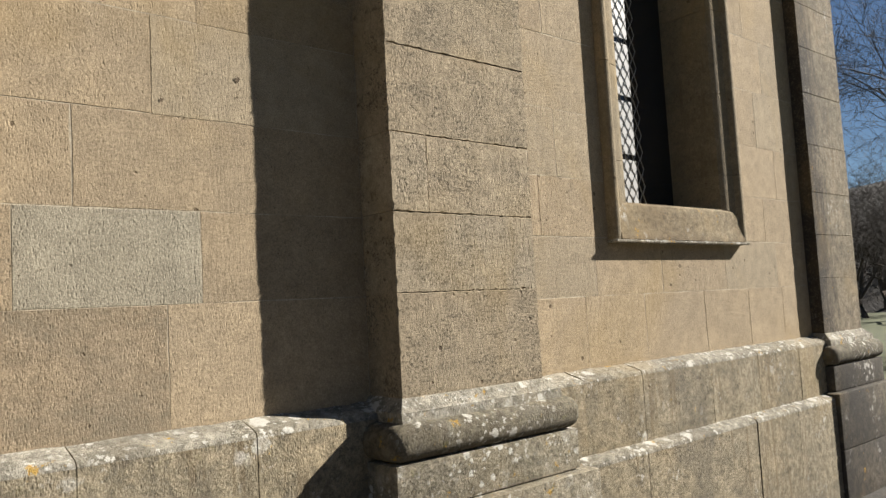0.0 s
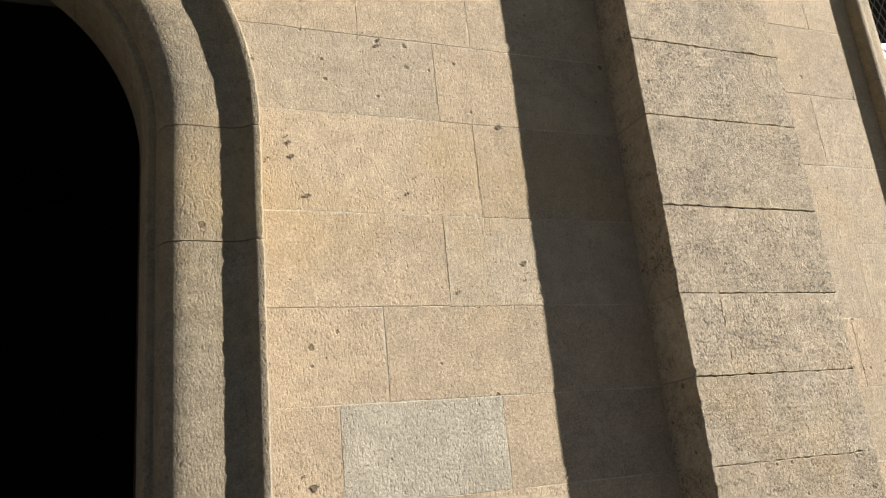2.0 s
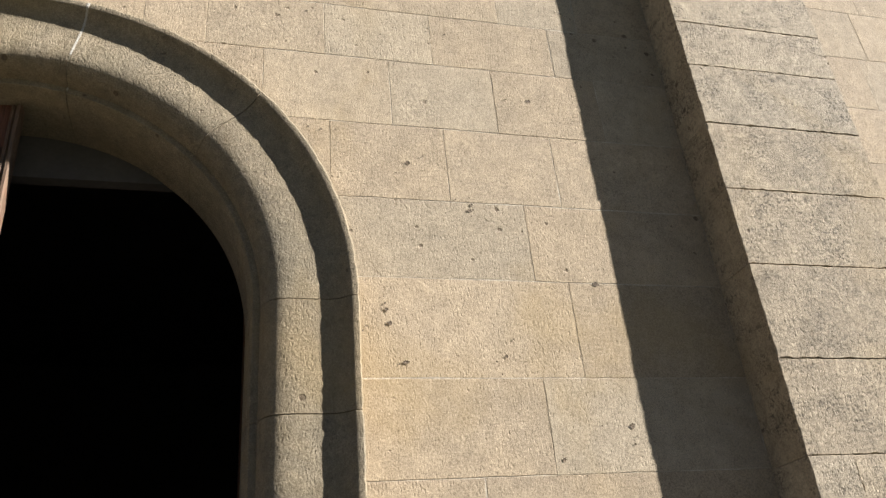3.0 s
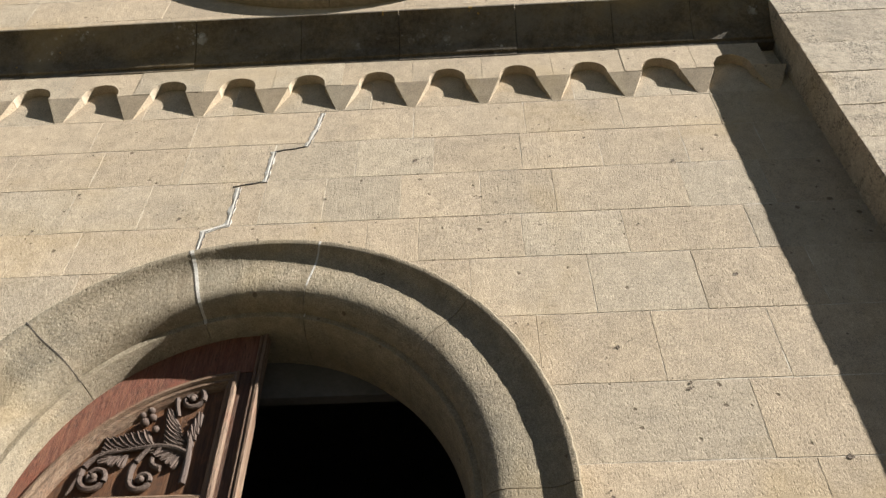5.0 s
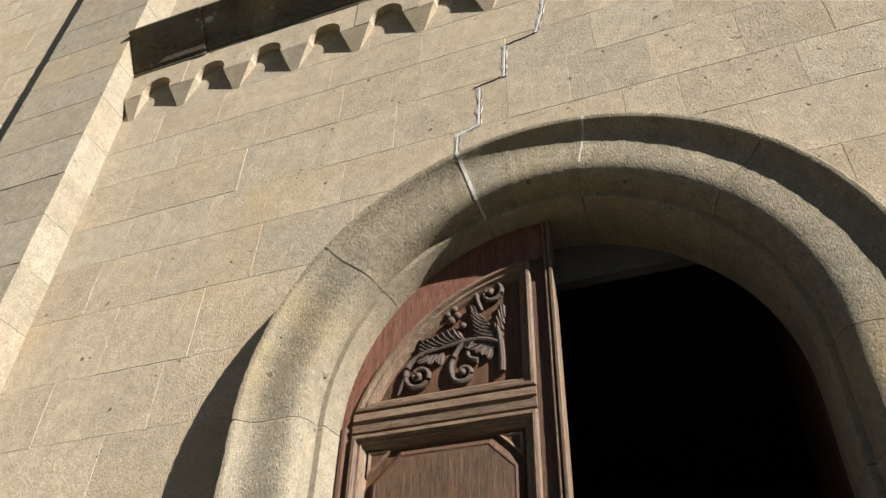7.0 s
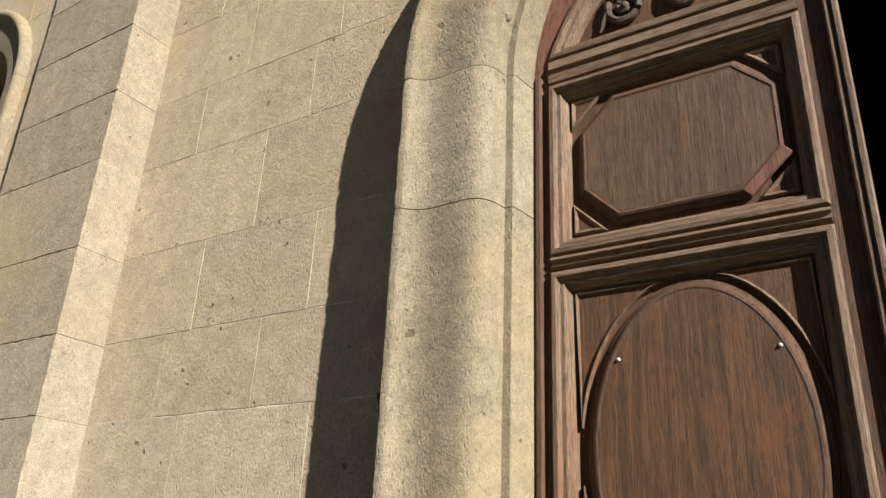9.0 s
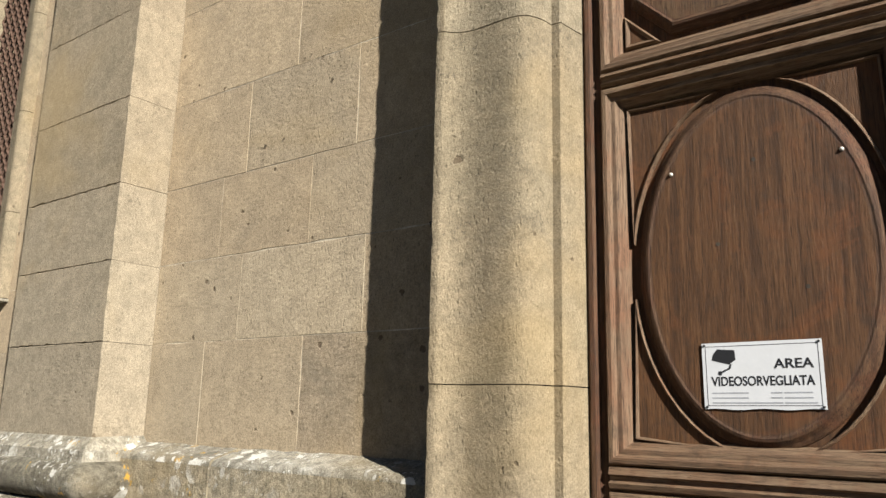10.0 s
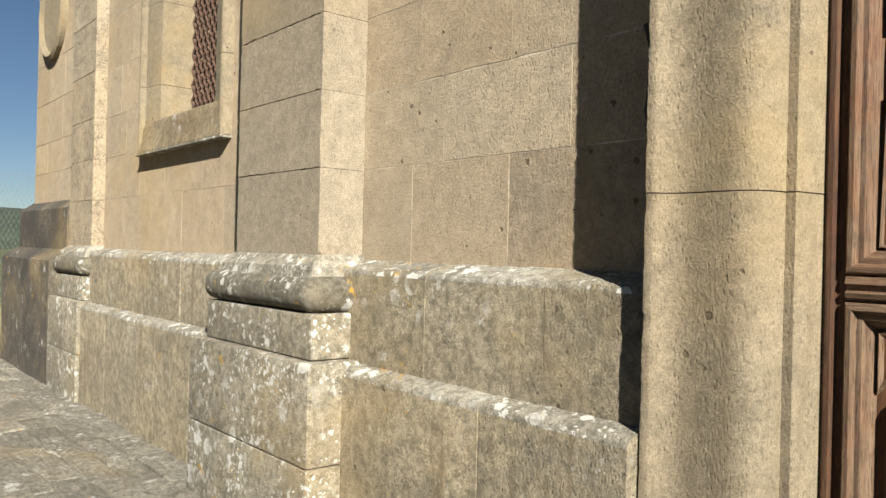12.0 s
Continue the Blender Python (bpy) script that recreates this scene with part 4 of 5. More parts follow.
# ---- the dark room behind the door ----
def interior():
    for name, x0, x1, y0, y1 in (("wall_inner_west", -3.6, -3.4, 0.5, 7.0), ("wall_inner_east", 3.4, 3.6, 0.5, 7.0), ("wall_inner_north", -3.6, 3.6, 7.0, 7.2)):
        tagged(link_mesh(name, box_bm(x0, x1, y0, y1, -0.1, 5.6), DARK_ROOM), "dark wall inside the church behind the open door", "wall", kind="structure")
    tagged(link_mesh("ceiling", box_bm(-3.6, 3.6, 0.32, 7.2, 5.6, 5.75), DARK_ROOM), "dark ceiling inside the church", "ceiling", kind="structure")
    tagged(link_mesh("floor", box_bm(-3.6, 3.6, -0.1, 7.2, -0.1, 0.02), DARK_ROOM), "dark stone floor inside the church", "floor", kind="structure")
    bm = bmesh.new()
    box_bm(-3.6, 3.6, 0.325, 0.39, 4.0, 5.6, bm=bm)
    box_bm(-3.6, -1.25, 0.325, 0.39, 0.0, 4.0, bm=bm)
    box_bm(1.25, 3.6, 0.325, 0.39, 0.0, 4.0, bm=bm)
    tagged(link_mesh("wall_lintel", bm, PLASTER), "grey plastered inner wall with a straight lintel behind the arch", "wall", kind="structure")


interior()


# ---- door ----
LEAF_Y = 0.105          # face of the stiles and rails
FIELD_Y = LEAF_Y + 0.034  # recessed fields


def inset_poly(poly, d):
    """The outline poly (counter-clockwise x, z) moved inwards by d."""
    k, out = len(poly), []
    for i in range(k):
        a, b, c = Vector(poly[i - 1]), Vector(poly[i]), Vector(poly[(i + 1) % k])
        d1, d2 = (b - a).normalized(), (c - b).normalized()
        n1, n2 = Vector((-d1.y, d1.x)), Vector((-d2.y, d2.x))
        q = b + (n1 + n2) * (d / max(0.3, 1 + n1.dot(n2)))
        out.append((q.x, q.y))
    return out


def ccw(poly):
    k = len(poly)
    area = sum(poly[i][0] * poly[(i + 1) % k][1] - poly[(i + 1) % k][0] * poly[i][1] for i in range(k))
    return poly if area > 0 else poly[::-1]


def moulded(poly, profile, cap):
    """A moulding that follows poly: profile is (inset, y) from outside to inside; cap closes the middle."""
    bm = bmesh.new()
    poly = ccw(poly)
    rings = [[bm.verts.new((x, y, z)) for x, z in inset_poly(poly, d)] for d, y in profile]
    k = len(poly)
    for r0, r1 in zip(rings, rings[1:]):
        for i in range(k):
            j = (i + 1) % k
            f = bm.faces.new((r0[i], r0[j], r1[j], r1[i]))
            f.material_index = 1 if abs(poly[i][0] - poly[j][0]) > abs(poly[i][1] - poly[j][1]) else 0
    if cap:
        bm.faces.new(rings[-1]).material_index = 2
    return bm


def wood_part(name, bm, mats, parent, label=""):
    """A part of up to three timbers: upright grain, level grain, field."""
    ob = part(name, bm, mats[0], parent, label)
    for m in mats[1:]:
        ob.data.materials.append(m)
    return ob


FRAME = (WOOD_EDGE, WOOD_EDGE_H, WOOD_PANEL)
RIM = (WOOD_V, WOOD_H, WOOD_PANEL)
WORN_RIM = (WOOD_V, WOOD_V, WOOD_PANEL)


def rect(x0, x1, z0, z1):
    return [(x0, z0), (x1, z0), (x1, z1), (x0, z1)]


def octagon(x0, x1, z0, z1, c):
    return [(x0 + c, z0), (x1 - c, z0), (x1, z0 + c), (x1, z1 - c), (x1 - c, z1), (x0 + c, z1), (x0, z1 - c), (x0, z0 + c)]


def leaf_arc(x0, x1, r, n=18, zc=ARCH_Z):
    t0, t1 = math.acos(max(-1, x0 / r)), math.acos(max(-1, x1 / r))
    return [(r * math.cos(t0 + (t1 - t0) * i / n), zc + r * math.sin(t0 + (t1 - t0) * i / n)) for i in range(n + 1)]


BOLECTION = [(0.0, LEAF_Y + 0.001), (0.0, LEAF_Y - 0.012), (0.006, LEAF_Y - 0.020), (0.020, LEAF_Y - 0.022), (0.026, LEAF_Y - 0.014), (0.030, LEAF_Y - 0.006),
             (0.044, LEAF_Y - 0.006), (0.050, LEAF_Y + 0.004), (0.062, LEAF_Y + 0.016), (0.070, FIELD_Y + 0.001)]
RAISED = [(0.0, FIELD_Y), (0.002, FIELD_Y - 0.007), (0.012, FIELD_Y - 0.014), (0.022, FIELD_Y - 0.024), (0.030, FIELD_Y - 0.027), (0.036, FIELD_Y - 0.0245), (0.042, FIELD_Y - 0.0245)]
OVAL_RIM = [(0.0, FIELD_Y), (0.002, FIELD_Y - 0.007), (0.014, FIELD_Y - 0.014), (0.026, FIELD_Y - 0.026), (0.034, FIELD_Y - 0.0285), (0.040, FIELD_Y - 0.0265), (0.046, FIELD_Y - 0.0265)]
CORNER = [(0.0, FIELD_Y), (0.0, FIELD_Y - 0.010), (0.006, FIELD_Y - 0.018), (0.013, FIELD_Y - 0.014), (0.017, FIELD_Y - 0.010)]
SPANDREL = [(0.0, FIELD_Y), (0.0, FIELD_Y - 0.010), (0.003, FIELD_Y - 0.019), (0.007, FIELD_Y - 0.017), (0.010, FIELD_Y - 0.008)]


def scroll_points(cx, cz, r0, turns, start, hand, n=26, y=FIELD_Y - 0.012):
    """A volute from its outside to its eye."""
    pts = []
    for i in range(n):
        f = i / (n - 1)
        a = start + hand * f * turns * 2 * math.pi
        r = r0 * (1 - 0.82 * f)
        pts.append((cx + r * math.cos(a), y - 0.006 * f, cz + r * math.sin(a)))
    return pts


def bez(p0, p1, p2, n=12, y=FIELD_Y - 0.012):
    return [((1 - t) ** 2 * p0[0] + 2 * t * (1 - t) * p1[0] + t * t * p2[0], y, (1 - t) ** 2 * p0[1] + 2 * t * (1 - t) * p1[1] + t * t * p2[1]) for t in [i / (n - 1) for i in range(n)]]


def lobe(bm, base, tip, width, lift=0.016, bend=0.0):
    """One rounded leaf finger, ridged along its middle, that curls up to its tip."""
    b, t = Vector(base), Vector(tip)
    d = t - b
    side = Vector((-d.y, d.x)).normalized()
    secs = []
    for i in range(8):
        f = i / 7
        w = width * (0.35 + 1.3 * math.sin(math.pi * min(0.5, f * 0.62)) if f < 0.75 else 1.6 * math.sqrt(max(1 - ((f - 0.75) / 0.27) ** 2, 0.02))) * 0.5
        c = b + d * f + side * (bend * math.sin(math.pi * f))
        h = lift * (0.5 + 0.8 * f)
        sec = []
        for s, k in ((-1, 0.0), (-0.6, 0.75), (-0.2, 0.62), (0, 1.0), (0.2, 0.62), (0.6, 0.75), (1, 0.0)):
            q = c + side * (s * w)
            sec.append((q.x, FIELD_Y - 0.002 - h * k, q.y))
        secs.append(sec)
    loft_bm(secs, True, True, bm)


def carving(parent):
    """Acanthus spray: stems, three volutes and leaf fans, cut from one piece."""
    bm = bmesh.new()
    Y = FIELD_Y - 0.014
    # main stem from the lower corner, over the middle to the far leaf
    tube_bm(bez((-0.265, 3.45), (-0.262, 3.60), (-0.285, 3.70), 10, Y), [0.016] * 6 + [0.014, 0.012, 0.010, 0.006], 8, bm)
    tube_bm(bez((-0.272, 3.60), (-0.36, 3.66), (-0.46, 3.64), 12, Y), 0.013, 8, bm)
    tube_bm(bez((-0.46, 3.64), (-0.58, 3.63), (-0.70, 3.60), 12, Y), [0.013 - 0.0008 * i for i in range(12)], 8, bm)
    # volutes with their necks
    for neck, eye in (((( -0.36, 3.80), (-0.40, 3.90), (-0.385, 3.955)), (-0.315, 3.895, 0.072, 1.35, 2.6, -1)),
                      (((-0.44, 3.65), (-0.53, 3.56), (-0.505, 3.47)), (-0.450, 3.475, 0.056, 1.2, 3.1, 1)),
                      (((-0.60, 3.63), (-0.745, 3.60), (-0.735, 3.50)), (-0.668, 3.495, 0.068, 1.4, 3.1, 1))):
        tube_bm(bez(*neck, 12, Y), [0.010 + 0.0006 * i for i in range(12)], 8, bm)
        pts = scroll_points(*eye)
        tube_bm(pts, [0.0165 * (1 - 0.45 * i / 25) for i in range(26)], 8, bm)
        e = bmesh.ops.create_uvsphere(bm, u_segments=10, v_segments=6, radius=0.016, matrix=Matrix.Translation((eye[0], Y - 0.008, eye[1])))
    tube_bm(bez((-0.385, 3.955), (-0.41, 3.975), (-0.425, 3.95), 6, Y), [0.015, 0.016, 0.016, 0.015, 0.012, 0.006], 8, bm)
    # a second tongue beside the middle volute, and one beneath the left leaf
    tube_bm(bez((-0.40, 3.64), (-0.47, 3.55), (-0.38, 3.53), 12, Y), [0.009 + 0.0005 * i for i in range(12)], 8, bm)
    tube_bm(bez((-0.735, 3.50), (-0.755, 3.45), (-0.77, 3.415), 8, Y), [0.014, 0.013, 0.012, 0.011, 0.010, 0.008, 0.006, 0.004], 8, bm)
    # leaf fans: the great leaf by the stem, its lower half, the two leaves along the branch
    for k in range(7):
        f = k / 6
        b = (-0.272 - 0.075 * f, 3.62 + 0.13 * f)
        lobe(bm, b, (b[0] - 0.125 + 0.055 * f, b[1] + 0.045 + 0.045 * f), 0.034, 0.022, 0.012)
    for k in range(4):
        f = k / 3
        b = (-0.262 + 0.004 * k, 3.64 + 0.035 * k)
        lobe(bm, b, (b[0] - 0.035 + 0.02 * f, b[1] + 0.075), 0.026, 0.018, 0.006)
    for k in range(5):
        f = k / 4
        b = (-0.282 - 0.03 * f, 3.615 + 0.01 * f)
        lobe(bm, b, (b[0] - 0.05 - 0.085 * f, b[1] - 0.085 + 0.075 * f), 0.032, 0.018, -0.01)
    for k in range(6):
        f = k / 5
        b = (-0.44 - 0.11 * f, 3.645 - 0.005 * f)
        lobe(bm, b, (b[0] - 0.065 - 0.03 * f, b[1] + 0.085 - 0.03 * f), 0.034, 0.02, 0.012)
    for k in range(6):
        f = k / 5
        b = (-0.57 - 0.05 * f, 3.625)
        lobe(bm, b, (b[0] - 0.105 + 0.01 * k, b[1] + 0.07 - 0.125 * f), 0.032, 0.018, 0.01)
    for k in range(3):
        lobe(bm, (-0.55 - 0.03 * k, 3.615), (-0.575 - 0.05 * k, 3.545 + 0.01 * k), 0.03, 0.016, -0.008)
    # bud cluster
    for x, z, r in ((-0.515, 3.775, 0.022), (-0.485, 3.80, 0.020), (-0.535, 3.815, 0.018), (-0.50, 3.84, 0.019), (-0.455, 3.735, 0.018)):
        bmesh.ops.create_uvsphere(bm, u_segments=10, v_segments=7, radius=r, matrix=Matrix.Translation((x, FIELD_Y - 0.014, z)))
    for v in bm.verts:
        v.co.x, v.co.z = v.co.x * 0.987, 1.554 + 0.987 * (v.co.z - 1.554)
    return part("carving", bm, WOOD_CARVED, parent, "carved acanthus scroll spray", smooth=True)


def door_leaf(name, label):
    d = empty(name, label, "door", kind="structure")
    ar = 1.02
    arc = leaf_arc(-1.0199, 0.0, ar, 24)
    core = [(-1.02, 0.03), (-0.002, 0.03), *[p for p in arc[::-1] if p[0] < -0.003]]
    # the core board lies behind; stiles and rails stand on it
    part("core_board", prism_bm(ccw(core), FIELD_Y, FIELD_Y + 0.04), WOOD_PANEL, d)
    part("stile", box_bm(-1.019, -0.954, LEAF_Y, FIELD_Y + 0.001, 0.03, 3.33, 0.002), WOOD_V, d)
    part("stile", box_bm(-0.106, -0.034, LEAF_Y, FIELD_Y + 0.001, 0.03, 4.12, 0.002), WOOD_V, d)
    # bead along the jamb, and the proud meeting strip with a double bead
    edge = [(-1.012, LEAF_Y + 0.002), (-1.012, LEAF_Y - 0.010), (-1.004, LEAF_Y - 0.016), (-0.990, LEAF_Y - 0.016), (-0.984, LEAF_Y - 0.006), (-0.978, LEAF_Y + 0.002)]
    part("edge_bead", loft_bm([[(x, y, z) for x, y in edge] for z in (0.03, 1.2, 2.4, 3.25)]), WOOD_V, d)
    bead = [(x + 0.006, y) for x, y in ((-0.042, FIELD_Y), (-0.042, LEAF_Y - 0.016), (-0.036, LEAF_Y - 0.024), (-0.028, LEAF_Y - 0.024), (-0.024, LEAF_Y - 0.016), (-0.020, LEAF_Y - 0.016), (-0.016, LEAF_Y - 0.030), (-0.004, LEAF_Y - 0.032), (0.0, LEAF_Y - 0.024), (0.0, FIELD_Y))]
    part("meeting_strip", loft_bm([[(x, y, z) for x, y in bead] for z in (0.03, 1.4, 2.8, 4.21)]), WOOD_EDGE, d, "bleached beaded meeting strip")
    for z0, z1 in ((0.03, 0.16), (1.240, 1.316), (2.468, 2.527), (3.200, 3.311)):
        part("rail", box_bm(-0.955, -0.105, LEAF_Y + 0.0015, FIELD_Y + 0.001, z0, z1, 0.002), WOOD_H, d)
        if z0 > 1:
            m = (z0 + z1) / 2
            bar = [(LEAF_Y + 0.002, z0 + 0.006), (LEAF_Y - 0.014, z0 + 0.012), (LEAF_Y - 0.02, m - 0.012), (LEAF_Y - 0.008, m - 0.006), (LEAF_Y - 0.008, m + 0.006), (LEAF_Y - 0.02, m + 0.012), (LEAF_Y - 0.014, z1 - 0.006), (LEAF_Y + 0.002, z1 - 0.004)]
            part("rail_moulding", loft_bm([[(x, y, z) for y, z in bar] for x in (-0.952, -0.5, -0.106)]), WOOD_EDGE_H, d)
    # arched head rail over the lunette
    outer, inner = leaf_arc(-1.0199, -0.034, ar, 24), leaf_arc(-0.952, -0.034, 0.998, 24, 3.004)
    part("head_rail", prism_bm(ccw(outer + inner[::-1]), LEAF_Y - 0.004, FIELD_Y + 0.001), WOOD_RED, d, "reddish curved head rail")
    top = leaf_arc(-0.954, -0.104, 1.002, 20, 3.004)
    lun = [(-0.954, 3.311), (-0.104, 3.311), *top[::-1]]
    lun = [p for q, p in enumerate(lun) if (Vector(p) - Vector(lun[q - 1])).length > 0.004]
    wood_part("panel_moulding", moulded(ccw(lun), BOLECTION, False), FRAME, d)
    carving(d)
    # octagonal panel
    wood_part("panel_moulding", moulded(rect(-0.954, -0.104, 2.527, 3.200), BOLECTION, False), FRAME, d)
    d_oct = wood_part("panel", moulded(octagon(-0.862, -0.182, 2.612, 3.116, 0.132), RAISED, True), (WOOD_V, WOOD_H, WOOD_GREYED), d, "raised octagonal panel")
    # oval panel
    wood_part("panel_moulding", moulded(rect(-0.954, -0.104, 1.316, 2.468), BOLECTION, False), FRAME, d)
    cx, cz, ax, az = -0.519, 1.878, 0.338, 0.510
    oval = [(cx + ax * math.cos(2 * math.pi * i / 64), cz + az * math.sin(2 * math.pi * i / 64)) for i in range(64)]
    d_oval = wood_part("panel", moulded(oval, OVAL_RIM, True), WORN_RIM, d, "raised oval panel with a moulded rim")
    # lower panel
    wood_part("panel_moulding", moulded(rect(-0.954, -0.104, 0.16, 1.240), BOLECTION, False), FRAME, d)
    d_low = wood_part("panel", moulded(octagon(-0.862, -0.182, 0.25, 1.155, 0.19), RAISED, True), RIM, d, "raised octagonal lower panel")
    # corner pieces
    for x0, x1, z0, z1, leg in ((-0.882, -0.176, 2.600, 3.127, 0.118), (-0.882, -0.176, 0.234, 1.167, 0.17)):
        for sx, px in ((1, x0), (-1, x1)):
            for sz, pz in ((1, z0), (-1, z1)):
                wood_part("corner_piece", moulded(ccw([(px, pz), (px + sx * leg, pz), (px, pz + sz * leg)]), CORNER, True), FRAME, d_oct if z0 > 2 else d_low)
    for sx, px in ((1, -0.883), (-1, -0.175)):
        for sz, pz in ((1, 1.388), (-1, 2.396)):
            ring = []
            for i in range(11):
                u = radians(9 + 68 * i / 10)
                ring.append((cx - sx * (ax + 0.016) * math.cos(u), cz - sz * (az + 0.016) * math.sin(u)))
            wood_part("corner_piece", moulded(ccw([*ring, (px, pz)]), SPANDREL, True), FRAME, d_oval)
    return d, d_oct, d_oval


door, panel_oct, panel_oval = door_leaf("door_1", "closed weathered dark-brown wooden door leaf with carved panels")
# a loose strip of moulding on the octagonal panel
bm = box_bm(-0.088, 0.088, -0.005, 0.005, -0.019, 0.019, 0.003)
loose = part("loose_strip", bm, WOOD_RED, panel_oct, "loose reddish strip of moulding")
loose.matrix_basis = Matrix.Translation((-0.256, FIELD_Y - 0.0290, 2.680)) @ Matrix.Rotation(radians(-43), 4, 'Y')
for x, z in ((-0.742, 2.157), (-0.283, 2.149)):
    bm = bmesh.new()
    bmesh.ops.create_uvsphere(bm, u_segments=10, v_segments=6, radius=0.006, matrix=Matrix.Translation((x, FIELD_Y - 0.028, z)))
    part("nail", bm, NAIL, panel_oval, "pale nail head", smooth=True)
for x, z in ((-0.506, 2.162), (-0.616, 1.932), (-0.389, 1.794)):
    bm = bmesh.new()
    bmesh.ops.create_cone(bm, cap_ends=True, segments=10, radius1=0.006, radius2=0.006, depth=0.002, matrix=Matrix.Translation((x, FIELD_Y - 0.027, z)) @ Matrix.Rotation(radians(90), 4, 'X'))
    part("nail_hole", bm, CRACK, panel_oval)

# the other leaf stands open into the dark
leaf2, _, _ = door_leaf("door_2", "dark-brown wooden door leaf swung open inwards")
leaf2.matrix_basis = Matrix.Translation((1.16, 1.42, 0.0)) @ Matrix.Rotation(radians(90), 4, 'Z')


# ---- sign on the oval panel ----
def sign():
    x0, x1, z0, z1 = -0.673, -0.366, 1.478, 1.656
    y = FIELD_Y - 0.0310
    s = empty("sign", "white plastic video surveillance sign nailed to the door", "sign", at=((x0 + x1) / 2, y, (z0 + z1) / 2))
    s.rotation_euler = (0, radians(-0.6), 0)
    w, h = (x1 - x0) / 2, (z1 - z0) / 2
    bm = bmesh.new()
    secs = []
    for i in range(13):
        x = -w + 2 * w * i / 12
        o = 0.0
        secs.append([(x, o, -h + 0.002 * math.sin(i * 1.3)), (x, o, h), (x, o + 0.002, h), (x, o + 0.002, -h + 0.002 * math.sin(i * 1.3))])
    plate = part("plate", loft_bm(secs, bm=bm), SIGN_WHITE, s)
    F = -0.0004
    line = bmesh.new()
    for a, b, c, e in ((-w + 0.009, w - 0.009, h - 0.0105, h - 0.0090), (-w + 0.009, w - 0.009, -h + 0.0090, -h + 0.0105), (-w + 0.009, -w + 0.0105, -h + 0.009, h - 0.009), (w - 0.0105, w - 0.009, -h + 0.009, h - 0.009)):
        box_bm(a, b, F, F + 0.002, c, e, bm=line)
    part("border", line, SIGN_BLACK, plate)
    for text, size, x, z, align in (("AREA", 0.0345, w - 0.022, 0.0175, 'RIGHT'), ("VIDEOSORVEGLIATA", 0.0345, 0.0, -0.0265, 'CENTER')):
        cu = bpy.data.curves.new("lettering", 'FONT')
        cu.offset = 0.0006
        cu.body, cu.size, cu.extrude, cu.align_x = text, size, 0.0002, align
        tmp = new("lettering", cu)
        dg = bpy.context.evaluated_depsgraph_get()
        me = bpy.data.meshes.new_from_object(tmp.evaluated_get(dg))
        bpy.data.objects.remove(tmp)
        xs = [v.co.x for v in me.vertices]
        wide = max(xs) - min(xs)
        want = 0.262 if text.startswith("V") else 0.098
        k = want / wide
        c = (max(xs) + min(xs)) / 2
        for v in me.vertices:
            v.co = Vector(((v.co.x - c) * k, v.co.y, v.co.z))
        me.materials.append(SIGN_BLACK)
        ob = new("lettering", me)
        ob.parent = plate
        mid = 0.0 if text.startswith("V") else w - 0.022 - want / 2
        ob.matrix_basis = Matrix.Translation((mid, F - 0.0001, z)) @ Matrix.Rotation(radians(90), 4, 'X')
    for z in (-0.046, -0.059, -0.072):
        for a, b in ((-w + 0.022, -0.035), (0.022, 0.05), (0.055, w - 0.03)) if z > -0.07 else ((-w + 0.022, 0.05), (0.055, w - 0.02)):
            part("small_print", box_bm(a, b, F - 0.0001, F + 0.002, z - 0.0016, z + 0.0016), SIGN_GREY, plate)
    # camera symbol: body, hood, bracket
    cam_body = [(-w + 0.026, 0.042), (-w + 0.072, 0.030), (-w + 0.090, 0.042), (-w + 0.088, 0.068), (-w + 0.042, 0.072), (-w + 0.030, 0.058)]
    part("symbol", prism_bm(ccw(cam_body), F - 0.0001, F + 0.002), SIGN_BLACK, plate)
    br = bmesh.new()
    prism_bm(ccw([(-w + 0.074, 0.031), (-w + 0.079, 0.030), (-w + 0.075, 0.018), (-w + 0.050, 0.006), (-w + 0.047, 0.010), (-w + 0.070, 0.021)]), F - 0.0001, F + 0.002, bm=br)
    prism_bm([(-w + 0.047 + 0.006 * math.cos(q * math.pi / 5), 0.007 + 0.006 * math.sin(q * math.pi / 5)) for q in range(10)], F - 0.0002, F + 0.002, bm=br)
    part("symbol", br, SIGN_BLACK, plate)
    for x in (-w + 0.007, w - 0.007):
        for z in (-h + 0.006, h - 0.006):
            bm = bmesh.new()
            bmesh.ops.create_cone(bm, cap_ends=True, segments=10, radius1=0.004, radius2=0.003, depth=0.006, matrix=Matrix.Translation((x, 0.0, z)) @ Matrix.Rotation(radians(90), 4, 'X'))
            part("nail", bm, SIGN_BLACK, plate)
    return s


sign()


# ---- pits in the stones: thin patches, the shade inside put in as colour ----
def pit(parent, x, z, y, r, seed):
    """A ragged pit: an irregular patch just proud of the tooled face, the hollow's shade put in as dark colour."""
    q = random.Random(seed)
    bm = bmesh.new()
    n = 11
    rim = [bm.verts.new((x + r * q.uniform(0.35, 1.3) * math.cos(2 * math.pi * i / n), y - 0.0035, z + r * q.uniform(0.3, 1.1) * math.sin(2 * math.pi * i / n))) for i in range(n)]
    mid = bm.verts.new((x, y - 0.0022, z))
    for i in range(n):
        bm.faces.new((rim[i], rim[(i + 1) % n], mid))
    return part("pit", bm, PIT_SHADE, parent)


